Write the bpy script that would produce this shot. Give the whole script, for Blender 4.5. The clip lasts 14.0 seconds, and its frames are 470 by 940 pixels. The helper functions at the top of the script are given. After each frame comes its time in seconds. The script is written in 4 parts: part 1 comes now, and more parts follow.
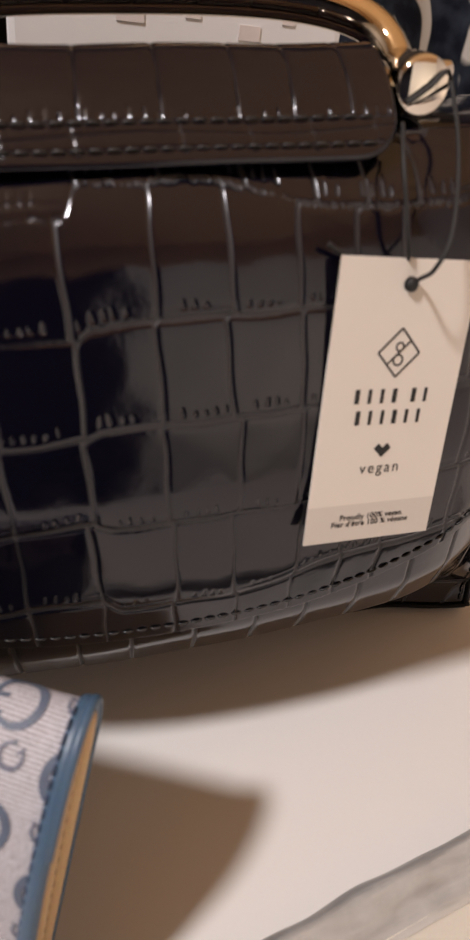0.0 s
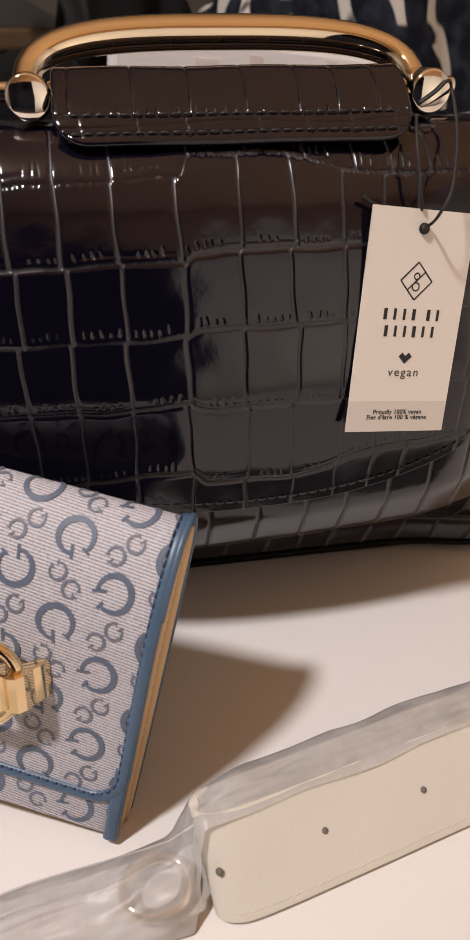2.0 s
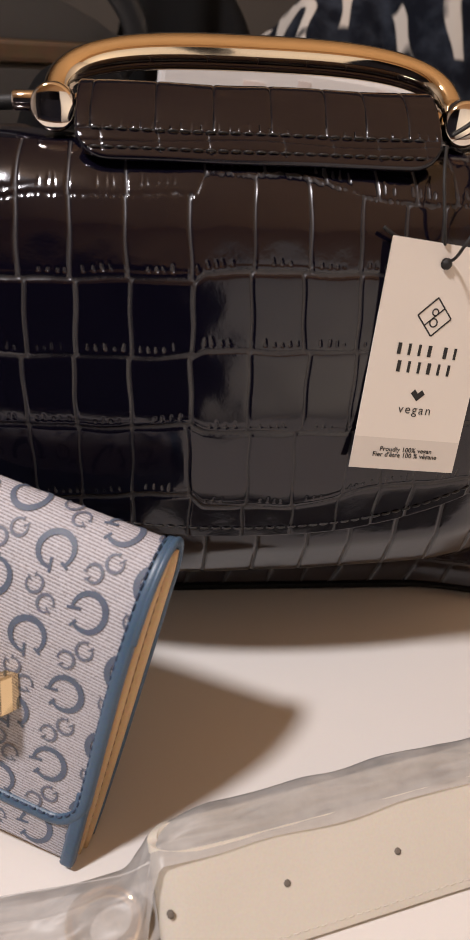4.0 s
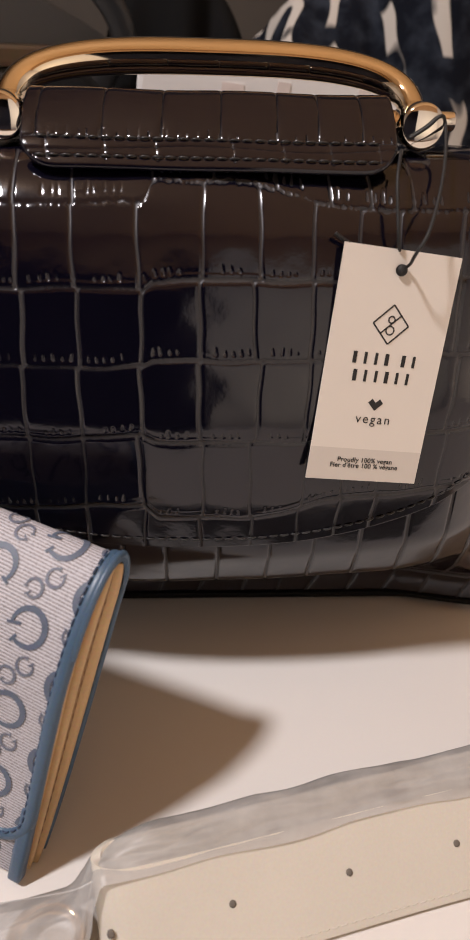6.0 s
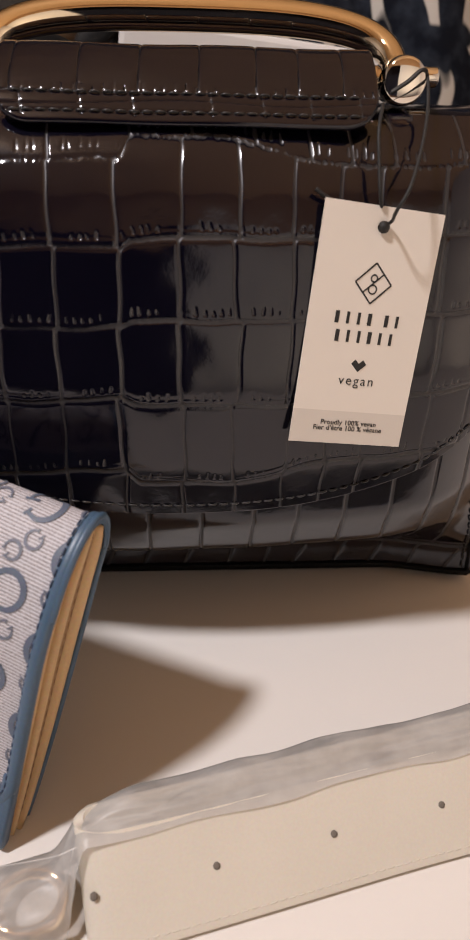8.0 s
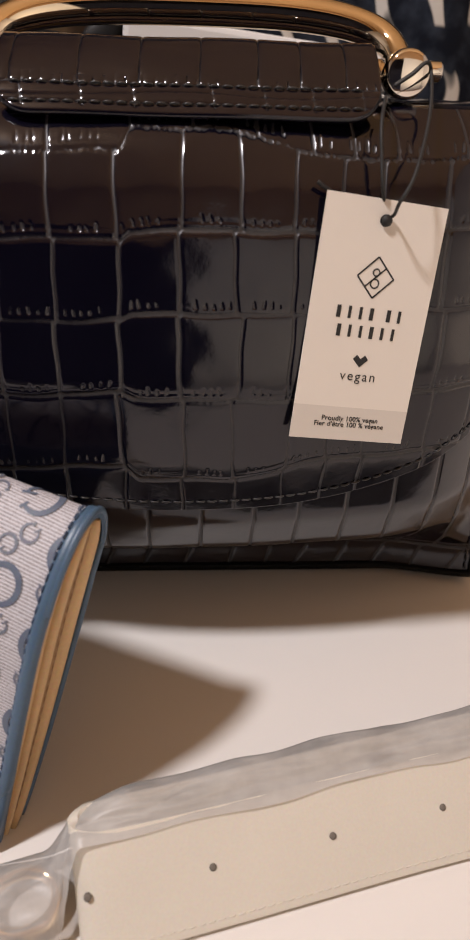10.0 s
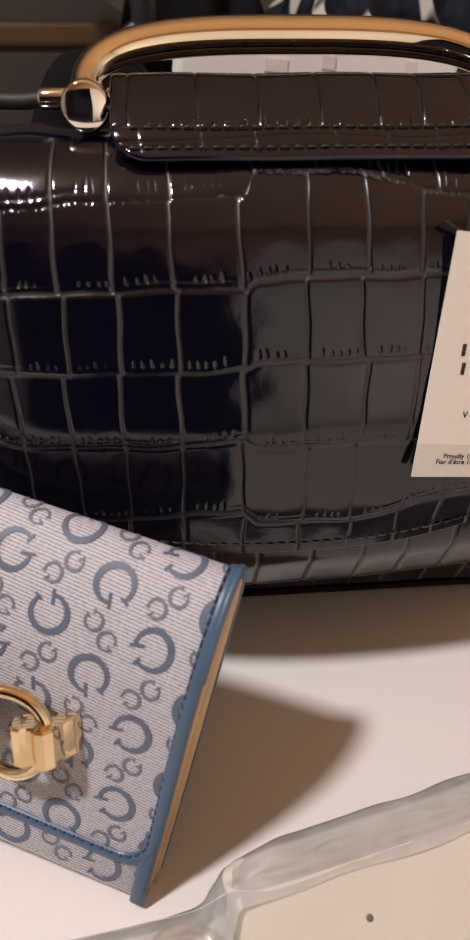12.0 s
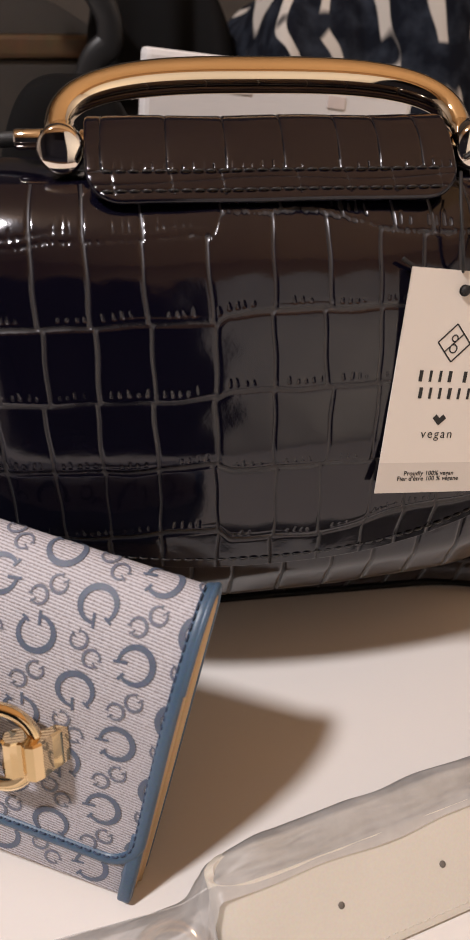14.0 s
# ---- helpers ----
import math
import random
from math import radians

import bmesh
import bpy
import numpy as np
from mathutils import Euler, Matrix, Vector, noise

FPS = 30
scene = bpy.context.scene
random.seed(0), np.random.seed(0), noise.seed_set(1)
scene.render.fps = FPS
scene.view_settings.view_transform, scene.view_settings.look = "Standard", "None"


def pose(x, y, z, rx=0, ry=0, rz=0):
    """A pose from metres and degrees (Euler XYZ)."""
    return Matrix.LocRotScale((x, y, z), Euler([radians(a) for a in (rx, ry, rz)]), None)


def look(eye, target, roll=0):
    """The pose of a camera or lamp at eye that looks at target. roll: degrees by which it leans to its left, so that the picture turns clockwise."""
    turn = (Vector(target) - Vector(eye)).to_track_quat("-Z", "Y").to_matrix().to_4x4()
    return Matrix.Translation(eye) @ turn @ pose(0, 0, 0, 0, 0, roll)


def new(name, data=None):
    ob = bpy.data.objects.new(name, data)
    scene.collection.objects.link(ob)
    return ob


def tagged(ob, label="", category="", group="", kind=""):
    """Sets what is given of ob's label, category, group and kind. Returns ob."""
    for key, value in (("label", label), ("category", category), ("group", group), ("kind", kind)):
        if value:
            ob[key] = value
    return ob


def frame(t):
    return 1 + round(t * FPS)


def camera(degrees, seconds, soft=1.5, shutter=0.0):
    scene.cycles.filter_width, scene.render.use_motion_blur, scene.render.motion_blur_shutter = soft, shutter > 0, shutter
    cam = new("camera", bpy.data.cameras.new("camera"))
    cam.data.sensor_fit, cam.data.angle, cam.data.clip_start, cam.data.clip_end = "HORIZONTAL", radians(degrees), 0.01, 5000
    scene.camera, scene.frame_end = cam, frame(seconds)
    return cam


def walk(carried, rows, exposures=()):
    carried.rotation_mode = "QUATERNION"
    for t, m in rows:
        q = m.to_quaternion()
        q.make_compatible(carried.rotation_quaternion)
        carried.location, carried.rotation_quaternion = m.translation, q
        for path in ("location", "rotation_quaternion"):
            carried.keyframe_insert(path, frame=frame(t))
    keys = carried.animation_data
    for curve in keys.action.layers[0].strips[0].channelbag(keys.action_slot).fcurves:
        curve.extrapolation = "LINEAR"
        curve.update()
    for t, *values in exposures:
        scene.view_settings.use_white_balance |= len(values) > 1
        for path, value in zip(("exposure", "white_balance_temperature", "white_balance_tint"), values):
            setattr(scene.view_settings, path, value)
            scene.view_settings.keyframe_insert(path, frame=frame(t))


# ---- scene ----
cam = camera(36.55, 14.0)
cam.data.dof.use_dof, cam.data.dof.focus_distance, cam.data.dof.aperture_fstop = True, 0.265, 20.0
PATH = [
    (0, (-0.02260, -0.19745, 0.24220), (0.03246, 0.04139, 0.06922), 1.00),
    (0.5, (-0.01360, -0.25950, 0.24290), (0.01595, -0.00720, 0.08330), -0.00),
    (1, (-0.00455, -0.27060, 0.23935), (0.01900, -0.01425, 0.08530), -0.10),
    (1.5, (-0.03220, -0.28115, 0.22420), (0.00049, -0.02561, 0.07048), -0.50),
    (2, (-0.04760, -0.27685, 0.23025), (-0.00515, -0.02124, 0.07905), -0.40),
    (2.5, (-0.06785, -0.26270, 0.21810), (-0.02539, -0.00614, 0.06852), 0.00),
    (3, (-0.05745, -0.27315, 0.22565), (-0.01966, -0.01445, 0.07853), 1.50),
    (5.5, (-0.01110, -0.26940, 0.23020), (0.00540, -0.00616, 0.08726), 1.90),
    (6, (-0.00815, -0.26770, 0.23115), (0.00850, -0.00547, 0.08638), 1.80),
    (6.5, (-0.00365, -0.26245, 0.22455), (0.01315, -0.00190, 0.07680), 1.50),
    (7, (-0.00550, -0.26510, 0.22160), (0.01265, -0.00521, 0.07284), 1.40),
    (9.5, (-0.00140, -0.27105, 0.22335), (0.01825, -0.01062, 0.07573), 1.80),
    (10, (-0.00250, -0.26925, 0.21775), (0.01505, -0.00791, 0.07148), 1.80),
    (10.5, (-0.00970, -0.27150, 0.21255), (0.00664, -0.01013, 0.06620), 1.50),
    (11, (-0.02900, -0.25670, 0.22285), (-0.01145, 0.00348, 0.07454), 1.10),
    (11.5, (-0.04445, -0.25465, 0.24010), (-0.02405, 0.00311, 0.08797), 0.60),
    (12, (-0.04655, -0.25220, 0.23455), (-0.02376, 0.00434, 0.08071), 0.10),
    (12.5, (-0.04275, -0.25235, 0.23610), (-0.01574, 0.00272, 0.08051), 0.10),
    (13, (-0.03270, -0.25185, 0.22865), (-0.00330, 0.00271, 0.07265), 0.10),
    (13.5, (-0.03660, -0.25165, 0.24055), (-0.00510, 0.00247, 0.08424), 0.20),
    (14, (-0.04795, -0.25845, 0.25050), (-0.01329, -0.00533, 0.09325), 0.50),
]
walk(cam, [(t, look(eye, target, roll)) for t, eye, target, roll in PATH])

# ---- light ----
world = bpy.data.worlds.new("world")
scene.world = world
world.use_nodes = True
world.node_tree.nodes["Background"].inputs[0].default_value = (1.0, 0.85, 0.7, 1)
world.node_tree.nodes["Background"].inputs[1].default_value = 0.005


def lamp(name, eye, target, power, size, colour):
    data = bpy.data.lights.new(name, "AREA")
    data.shape, data.size, data.energy, data.color = "DISK", size, power, colour
    ob = new(name, data)
    ob.matrix_world = look(eye, target)
    return ob


lamp("ceiling_lamp", (-0.78, -0.50, 1.62), (0, -0.05, 0), 29.3, 0.17, (1.0, 0.95, 0.965))
# Added warm fill from an unseen source; lifts walls, ceiling and shadows.
lamp("warm_fill_uplight", (1.00, -0.75, -0.62), (0.85, -0.80, 2.0), 36.0, 0.30, (1.0, 0.78, 0.57))


# ---- materials ----
def material(name, base, rough=0.5, metal=0.0, grain=0.0, grain_scale=200.0, vary=0.15, vary_scale=12.0, bump=0.0, coat=0.0, spec=0.5, sheen=0.0, tint=(1, 1, 1)):
    """Principled surface with a coarse and a fine variation and fine relief."""
    m = bpy.data.materials.new(name)
    m.use_nodes = True
    t = m.node_tree
    p = t.nodes["Principled BSDF"]
    p.inputs["Metallic"].default_value = metal
    p.inputs["Coat Weight"].default_value = coat
    p.inputs["Coat Roughness"].default_value = 0.12
    p.inputs["Specular IOR Level"].default_value = spec
    p.inputs["Sheen Weight"].default_value = sheen
    p.inputs["Specular Tint"].default_value = (*tint, 1)
    co = t.nodes.new("ShaderNodeTexCoord")
    big = t.nodes.new("ShaderNodeTexNoise")
    big.inputs["Scale"].default_value, big.inputs["Detail"].default_value = vary_scale, 5
    fine = t.nodes.new("ShaderNodeTexNoise")
    fine.inputs["Scale"].default_value, fine.inputs["Detail"].default_value = grain_scale, 3
    t.links.new(co.outputs["Object"], big.inputs["Vector"])
    t.links.new(co.outputs["Object"], fine.inputs["Vector"])
    mix = t.nodes.new("ShaderNodeMix")
    mix.data_type = "RGBA"
    mix.inputs["A"].default_value = (*[c * (1 - vary) for c in base], 1)
    mix.inputs["B"].default_value = (*[min(1, c * (1 + vary)) for c in base], 1)
    t.links.new(big.outputs["Fac"], mix.inputs["Factor"])
    two = t.nodes.new("ShaderNodeMix")
    two.data_type, two.blend_type = "RGBA", "OVERLAY"
    two.inputs["Factor"].default_value = grain
    t.links.new(mix.outputs["Result"], two.inputs["A"])
    t.links.new(fine.outputs["Color"], two.inputs["B"])
    t.links.new(two.outputs["Result"], p.inputs["Base Color"])
    ran = t.nodes.new("ShaderNodeMapRange")
    ran.inputs["To Min"].default_value, ran.inputs["To Max"].default_value = rough * 0.8, min(1, rough * 1.2)
    t.links.new(big.outputs["Fac"], ran.inputs["Value"])
    t.links.new(ran.outputs["Result"], p.inputs["Roughness"])
    if bump:
        b = t.nodes.new("ShaderNodeBump")
        b.inputs["Strength"].default_value, b.inputs["Distance"].default_value = bump, 0.0004
        t.links.new(fine.outputs["Fac"], b.inputs["Height"])
        t.links.new(b.outputs["Normal"], p.inputs["Normal"])
    return m


M_LEATHER = material("black_embossed_leather", (0.0026, 0.0022, 0.0062), 0.11, grain=0.2, grain_scale=1300, bump=0.03, coat=0.0, vary_scale=40, spec=0.66, tint=(0.97, 0.96, 1.0))
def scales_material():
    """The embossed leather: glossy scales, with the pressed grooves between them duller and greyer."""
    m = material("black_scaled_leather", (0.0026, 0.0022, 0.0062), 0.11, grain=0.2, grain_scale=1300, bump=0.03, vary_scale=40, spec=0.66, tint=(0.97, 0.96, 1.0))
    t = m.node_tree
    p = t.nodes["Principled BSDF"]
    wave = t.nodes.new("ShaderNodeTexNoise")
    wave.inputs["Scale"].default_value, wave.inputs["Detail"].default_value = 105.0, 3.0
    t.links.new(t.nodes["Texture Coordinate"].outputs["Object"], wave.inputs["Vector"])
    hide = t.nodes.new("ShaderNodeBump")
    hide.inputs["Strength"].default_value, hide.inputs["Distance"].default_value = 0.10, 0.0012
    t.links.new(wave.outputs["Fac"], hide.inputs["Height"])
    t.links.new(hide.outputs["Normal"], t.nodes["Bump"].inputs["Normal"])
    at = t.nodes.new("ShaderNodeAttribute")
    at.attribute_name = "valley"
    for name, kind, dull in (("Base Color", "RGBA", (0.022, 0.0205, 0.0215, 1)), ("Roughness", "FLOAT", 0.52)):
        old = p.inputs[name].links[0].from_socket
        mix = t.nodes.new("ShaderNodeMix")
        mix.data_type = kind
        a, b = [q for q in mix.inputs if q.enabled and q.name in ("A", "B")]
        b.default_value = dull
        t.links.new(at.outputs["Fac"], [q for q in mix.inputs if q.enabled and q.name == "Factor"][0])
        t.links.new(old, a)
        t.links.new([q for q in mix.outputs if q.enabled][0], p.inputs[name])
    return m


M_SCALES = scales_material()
M_BASE = material("matte_black_leather", (0.004, 0.004, 0.0042), 0.5, grain=0.2, grain_scale=1300, bump=0.12, vary_scale=40, spec=0.25)
M_PIPING = material("dull_black_piping", (0.004, 0.004, 0.0045), 0.6, spec=0.15)
M_EDGE = material("black_edge_paint", (0.008, 0.008, 0.009), 0.4)
M_THREAD = material("black_thread", (0.02, 0.019, 0.019), 0.4, grain=0.4, grain_scale=3000)
M_GOLD = material("pale_gold_metal", (0.86, 0.72, 0.53), 0.045, metal=1.0, vary=0.04, vary_scale=60)
M_CHAMPAGNE = material("champagne_metal", (0.84, 0.765, 0.67), 0.06, metal=1.0, vary=0.04, vary_scale=60)
M_YGOLD = material("yellow_gold_metal", (0.84, 0.64, 0.38), 0.06, metal=1.0, vary=0.05, vary_scale=90)
M_TABLE = material("white_laminate", (0.74, 0.71, 0.68), 0.42, grain=0.05, grain_scale=900, vary=0.03, vary_scale=5, bump=0.03)
M_BLUE = material("blue_leather", (0.062, 0.110, 0.178), 0.38, grain=0.25, grain_scale=1500, bump=0.15, vary_scale=60)
M_BLUETHREAD = material("navy_thread", (0.03, 0.05, 0.10), 0.6)
M_PRINT = material("blue_print", (0.105, 0.130, 0.185), 0.55, grain=0.3, grain_scale=1800, vary=0.2, vary_scale=300)
M_PRINT2 = material("grey_print", (0.15, 0.165, 0.215), 0.55, grain=0.3, grain_scale=1800, vary=0.2, vary_scale=300)
M_LINING = material("tan_lining", (0.60, 0.40, 0.205), 0.5, grain=0.2, grain_scale=900, bump=0.1, vary_scale=60)
M_DARKTHREAD = material("dark_brown_thread", (0.25, 0.14, 0.065), 0.6)
M_SLOT = material("grey_slot_fabric", (0.26, 0.25, 0.25), 0.7, vary=0.2, vary_scale=200)
M_LININGDARK = material("brown_edge", (0.29, 0.165, 0.072), 0.6, vary=0.3, vary_scale=200)
M_BELT = material("white_leather", (0.62, 0.578, 0.505), 0.42, grain=0.12, grain_scale=1200, bump=0.12, vary=0.05, vary_scale=30)
M_HOLE = material("dark_hole", (0.15, 0.13, 0.11), 0.7)
M_CARD = material("white_card", (0.78, 0.715, 0.645), 0.6, grain=0.05, grain_scale=1500, vary=0.03, vary_scale=30)
M_CARD2 = material("grey_card", (0.66, 0.60, 0.54), 0.6, grain=0.05, grain_scale=1500, vary=0.03, vary_scale=30)
M_INK = material("black_ink", (0.015, 0.014, 0.014), 0.6)
M_CORD = material("black_cord", (0.012, 0.011, 0.011), 0.6, grain=0.4, grain_scale=2500, bump=0.4)
M_WALL = material("grey_wall_paint", (0.56, 0.56, 0.585), 0.8, vary=0.06, vary_scale=2, bump=0.1)
# Pale, cool tone for an unseen wall mirrored on the bag's right.
M_REFLECTED_WHITE = material("white_reflected_wall", (0.74, 0.78, 0.83), 0.8, vary=0.05, vary_scale=2, bump=0.1)
M_BACKWALL = material("dark_brown_wall_paint", (0.050, 0.042, 0.036), 0.7, vary=0.12, vary_scale=4, bump=0.1)
# Warm room light put into the colour of the unseen upper wall.
M_REFLECTED_BROWN = material("brown_reflected_wall", (0.44, 0.29, 0.165), 0.8, vary=0.08, vary_scale=2, bump=0.1)
# Navy for an added recess that gives the leather its dark reflection.
M_REFLECTED_DARK = material("dark_blue_reflected", (0.045, 0.050, 0.085), 0.7, vary=0.1, vary_scale=4)
# Tan stands in for warm light on the unseen ceiling.
M_CEIL = material("ceiling_paint", (0.62, 0.43, 0.26), 0.85, vary=0.04, vary_scale=2)
M_FLOOR = material("brown_floor", (0.16, 0.09, 0.05), 0.45, vary=0.25, vary_scale=6, grain=0.2, grain_scale=60)
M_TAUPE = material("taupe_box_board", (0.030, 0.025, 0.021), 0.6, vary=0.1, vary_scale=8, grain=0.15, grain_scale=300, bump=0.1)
M_WOOD = material("brown_wood", (0.065, 0.035, 0.014), 0.4, vary=0.3, vary_scale=25, grain=0.3, grain_scale=150)
M_BLACKCLOTH = material("black_cloth", (0.005, 0.0048, 0.005), 0.9, spec=0.1, vary=0.3, vary_scale=30, grain=0.3, grain_scale=700, bump=0.3)
M_PAPER = material("white_paper", (0.72, 0.70, 0.69), 0.7, vary=0.05, vary_scale=20)
M_PINK = material("pale_print", (0.66, 0.58, 0.55), 0.7, vary=0.2, vary_scale=60)


def twill_material():
    m = material("twill_fabric", (0.50, 0.485, 0.52), 0.55, vary=0.06, vary_scale=40)
    t = m.node_tree
    p = t.nodes["Principled BSDF"]
    co = t.nodes.new("ShaderNodeTexCoord")
    mp = t.nodes.new("ShaderNodeMapping")
    mp.inputs["Rotation"].default_value = (0, 0, radians(-86))
    t.links.new(co.outputs["UV"], mp.inputs["Vector"])
    w = t.nodes.new("ShaderNodeTexWave")
    w.wave_type, w.bands_direction, w.wave_profile = "BANDS", "X", "SIN"
    w.inputs["Scale"].default_value = 300.0
    w.inputs["Distortion"].default_value, w.inputs["Detail"].default_value, w.inputs["Detail Scale"].default_value = 2.6, 3.0, 6.0
    t.links.new(mp.outputs["Vector"], w.inputs["Vector"])
    fleck = t.nodes.new("ShaderNodeTexNoise")
    fleck.inputs["Scale"].default_value, fleck.inputs["Detail"].default_value = 1900.0, 2.0
    t.links.new(co.outputs["UV"], fleck.inputs["Vector"])
    thread = t.nodes.new("ShaderNodeMix")
    thread.inputs["Factor"].default_value = 0.54
    t.links.new(w.outputs["Fac"], thread.inputs["A"])
    t.links.new(fleck.outputs["Fac"], thread.inputs["B"])
    ramp = t.nodes.new("ShaderNodeValToRGB")
    ramp.color_ramp.elements[0].position, ramp.color_ramp.elements[0].color = 0.29, (0.25, 0.225, 0.23, 1)
    ramp.color_ramp.elements[1].position, ramp.color_ramp.elements[1].color = 0.53, (0.56, 0.55, 0.60, 1)
    t.links.new(thread.outputs["Result"], ramp.inputs["Fac"])
    t.links.new(ramp.outputs["Color"], p.inputs["Base Color"])
    b = t.nodes.new("ShaderNodeBump")
    b.inputs["Strength"].default_value, b.inputs["Distance"].default_value = 0.5, 0.0003
    t.links.new(w.outputs["Fac"], b.inputs["Height"])
    t.links.new(b.outputs["Normal"], p.inputs["Normal"])
    return m


M_TWILL = twill_material()


def film_material(name, low, high):
    """Thin cloudy plastic: mostly clear, part milky, with a gloss."""
    m = bpy.data.materials.new(name)
    m.use_nodes = True
    t = m.node_tree
    t.nodes.remove(t.nodes["Principled BSDF"])
    out = t.nodes["Material Output"]
    clear = t.nodes.new("ShaderNodeBsdfTransparent")
    clear.inputs["Color"].default_value = (0.93, 0.92, 0.91, 1)
    milk = t.nodes.new("ShaderNodeBsdfDiffuse")
    milk.inputs["Color"].default_value = (0.58, 0.565, 0.55, 1)
    gloss = t.nodes.new("ShaderNodeBsdfGlossy")
    gloss.inputs["Roughness"].default_value = 0.42
    fres = t.nodes.new("ShaderNodeFresnel")
    fres.inputs["IOR"].default_value = 1.45
    noi = t.nodes.new("ShaderNodeTexNoise")
    noi.inputs["Scale"].default_value, noi.inputs["Detail"].default_value = 55, 5
    co = t.nodes.new("ShaderNodeTexCoord")
    t.links.new(co.outputs["Object"], noi.inputs["Vector"])
    ran = t.nodes.new("ShaderNodeMapRange")
    ran.inputs["From Min"].default_value, ran.inputs["From Max"].default_value = 0.3, 0.7
    ran.inputs["To Min"].default_value, ran.inputs["To Max"].default_value = low, high
    t.links.new(noi.outputs["Fac"], ran.inputs["Value"])
    a = t.nodes.new("ShaderNodeMixShader")
    t.links.new(ran.outputs["Result"], a.inputs[0])
    t.links.new(clear.outputs[0], a.inputs[1])
    t.links.new(milk.outputs[0], a.inputs[2])
    b = t.nodes.new("ShaderNodeMixShader")
    t.links.new(fres.outputs[0], b.inputs[0])
    t.links.new(a.outputs[0], b.inputs[1])
    t.links.new(gloss.outputs[0], b.inputs[2])
    t.links.new(b.outputs[0], out.inputs["Surface"])
    return m


M_FILM = film_material("clear_plastic_film", 0.38, 0.66)
M_FILM_END = film_material("cloudy_plastic_film", 0.32, 0.62)


def garment_material():
    """Navy cloth with long cream brush strokes."""
    m = material("navy_cream_cloth", (0.02, 0.025, 0.04), 0.9, spec=0.1)
    t = m.node_tree
    p = t.nodes["Principled BSDF"]
    co = t.nodes.new("ShaderNodeTexCoord")
    w = t.nodes.new("ShaderNodeTexWave")
    w.wave_type, w.bands_direction, w.wave_profile = "BANDS", "X", "SIN"
    w.inputs["Scale"].default_value, w.inputs["Distortion"].default_value = 9.5, 5.5
    w.inputs["Detail"].default_value, w.inputs["Detail Scale"].default_value = 1.0, 1.6
    n = t.nodes.new("ShaderNodeTexNoise")
    n.inputs["Scale"].default_value, n.inputs["Detail"].default_value = 24, 1.5
    faint = t.nodes.new("ShaderNodeTexNoise")
    faint.inputs["Scale"].default_value, faint.inputs["Detail"].default_value = 70, 4
    for q in (w, n, faint):
        t.links.new(co.outputs["Object"], q.inputs["Vector"])
    stroke = t.nodes.new("ShaderNodeMapRange")
    stroke.inputs["From Min"].default_value, stroke.inputs["From Max"].default_value = 0.80, 0.88
    gaps = t.nodes.new("ShaderNodeMapRange")
    gaps.inputs["From Min"].default_value, gaps.inputs["From Max"].default_value = 0.43, 0.47
    t.links.new(w.outputs["Fac"], stroke.inputs["Value"])
    t.links.new(n.outputs["Fac"], gaps.inputs["Value"])
    both = t.nodes.new("ShaderNodeMath")
    both.operation = "MULTIPLY"
    t.links.new(stroke.outputs["Result"], both.inputs[0])
    t.links.new(gaps.outputs["Result"], both.inputs[1])
    ground = t.nodes.new("ShaderNodeValToRGB")
    e = ground.color_ramp.elements
    e[0].position, e[0].color = 0.42, (0.004, 0.005, 0.009, 1)
    e[1].position, e[1].color = 0.70, (0.022, 0.027, 0.038, 1)
    t.links.new(faint.outputs["Fac"], ground.inputs["Fac"])
    mix = t.nodes.new("ShaderNodeMix")
    mix.data_type = "RGBA"
    mix.inputs["B"].default_value = (0.42, 0.385, 0.345, 1)
    t.links.new(both.outputs[0], mix.inputs["Factor"])
    t.links.new(ground.outputs["Color"], mix.inputs["A"])
    t.links.new(mix.outputs["Result"], p.inputs["Base Color"])
    return m


M_GARMENT = garment_material()


# ---- mesh helpers ----
def link(name, verts, faces, mat, parent=None, label="", smooth=True, mats=None, idx=None, uv=None):
    me = bpy.data.meshes.new(name)
    me.from_pydata([tuple(v) for v in verts], [], [tuple(int(i) for i in f) for f in faces])
    for m in mats or [mat]:
        me.materials.append(m)
    if idx is not None:
        me.polygons.foreach_set("material_index", idx)
    if uv is not None:
        layer = me.uv_layers.new(name="weave")
        for loop in me.loops:
            layer.data[loop.index].uv = uv[loop.vertex_index]
    if smooth:
        me.polygons.foreach_set("use_smooth", [True] * len(me.polygons))
    me.update()
    ob = new(name, me)
    if parent:
        ob.parent = parent
    return tagged(ob, label)


def part(name, bm, mat, parent=None, label="", smooth=True):
    bmesh.ops.recalc_face_normals(bm, faces=bm.faces)
    me = bpy.data.meshes.new(name)
    bm.to_mesh(me)
    bm.free()
    me.materials.append(mat)
    if smooth:
        me.polygons.foreach_set("use_smooth", [True] * len(me.polygons))
    ob = new(name, me)
    if parent:
        ob.parent = parent
    return tagged(ob, label)


def thing(name, m, label, category, group="", kind=""):
    ob = new(name)
    ob.matrix_world = m
    ob.empty_display_size = 0.02
    return tagged(ob, label, category, group, kind)


def box(lo, hi, bevel=0.0, seg=2):
    bm = bmesh.new()
    bmesh.ops.create_cube(bm, size=1)
    lo, hi = Vector(lo), Vector(hi)
    for v in bm.verts:
        v.co = Vector([(lo[i] + hi[i]) / 2 + v.co[i] * (hi[i] - lo[i]) for i in range(3)])
    if bevel:
        bmesh.ops.bevel(bm, geom=bm.edges[:], offset=bevel, segments=seg, affect="EDGES", profile=0.6)
    return bm


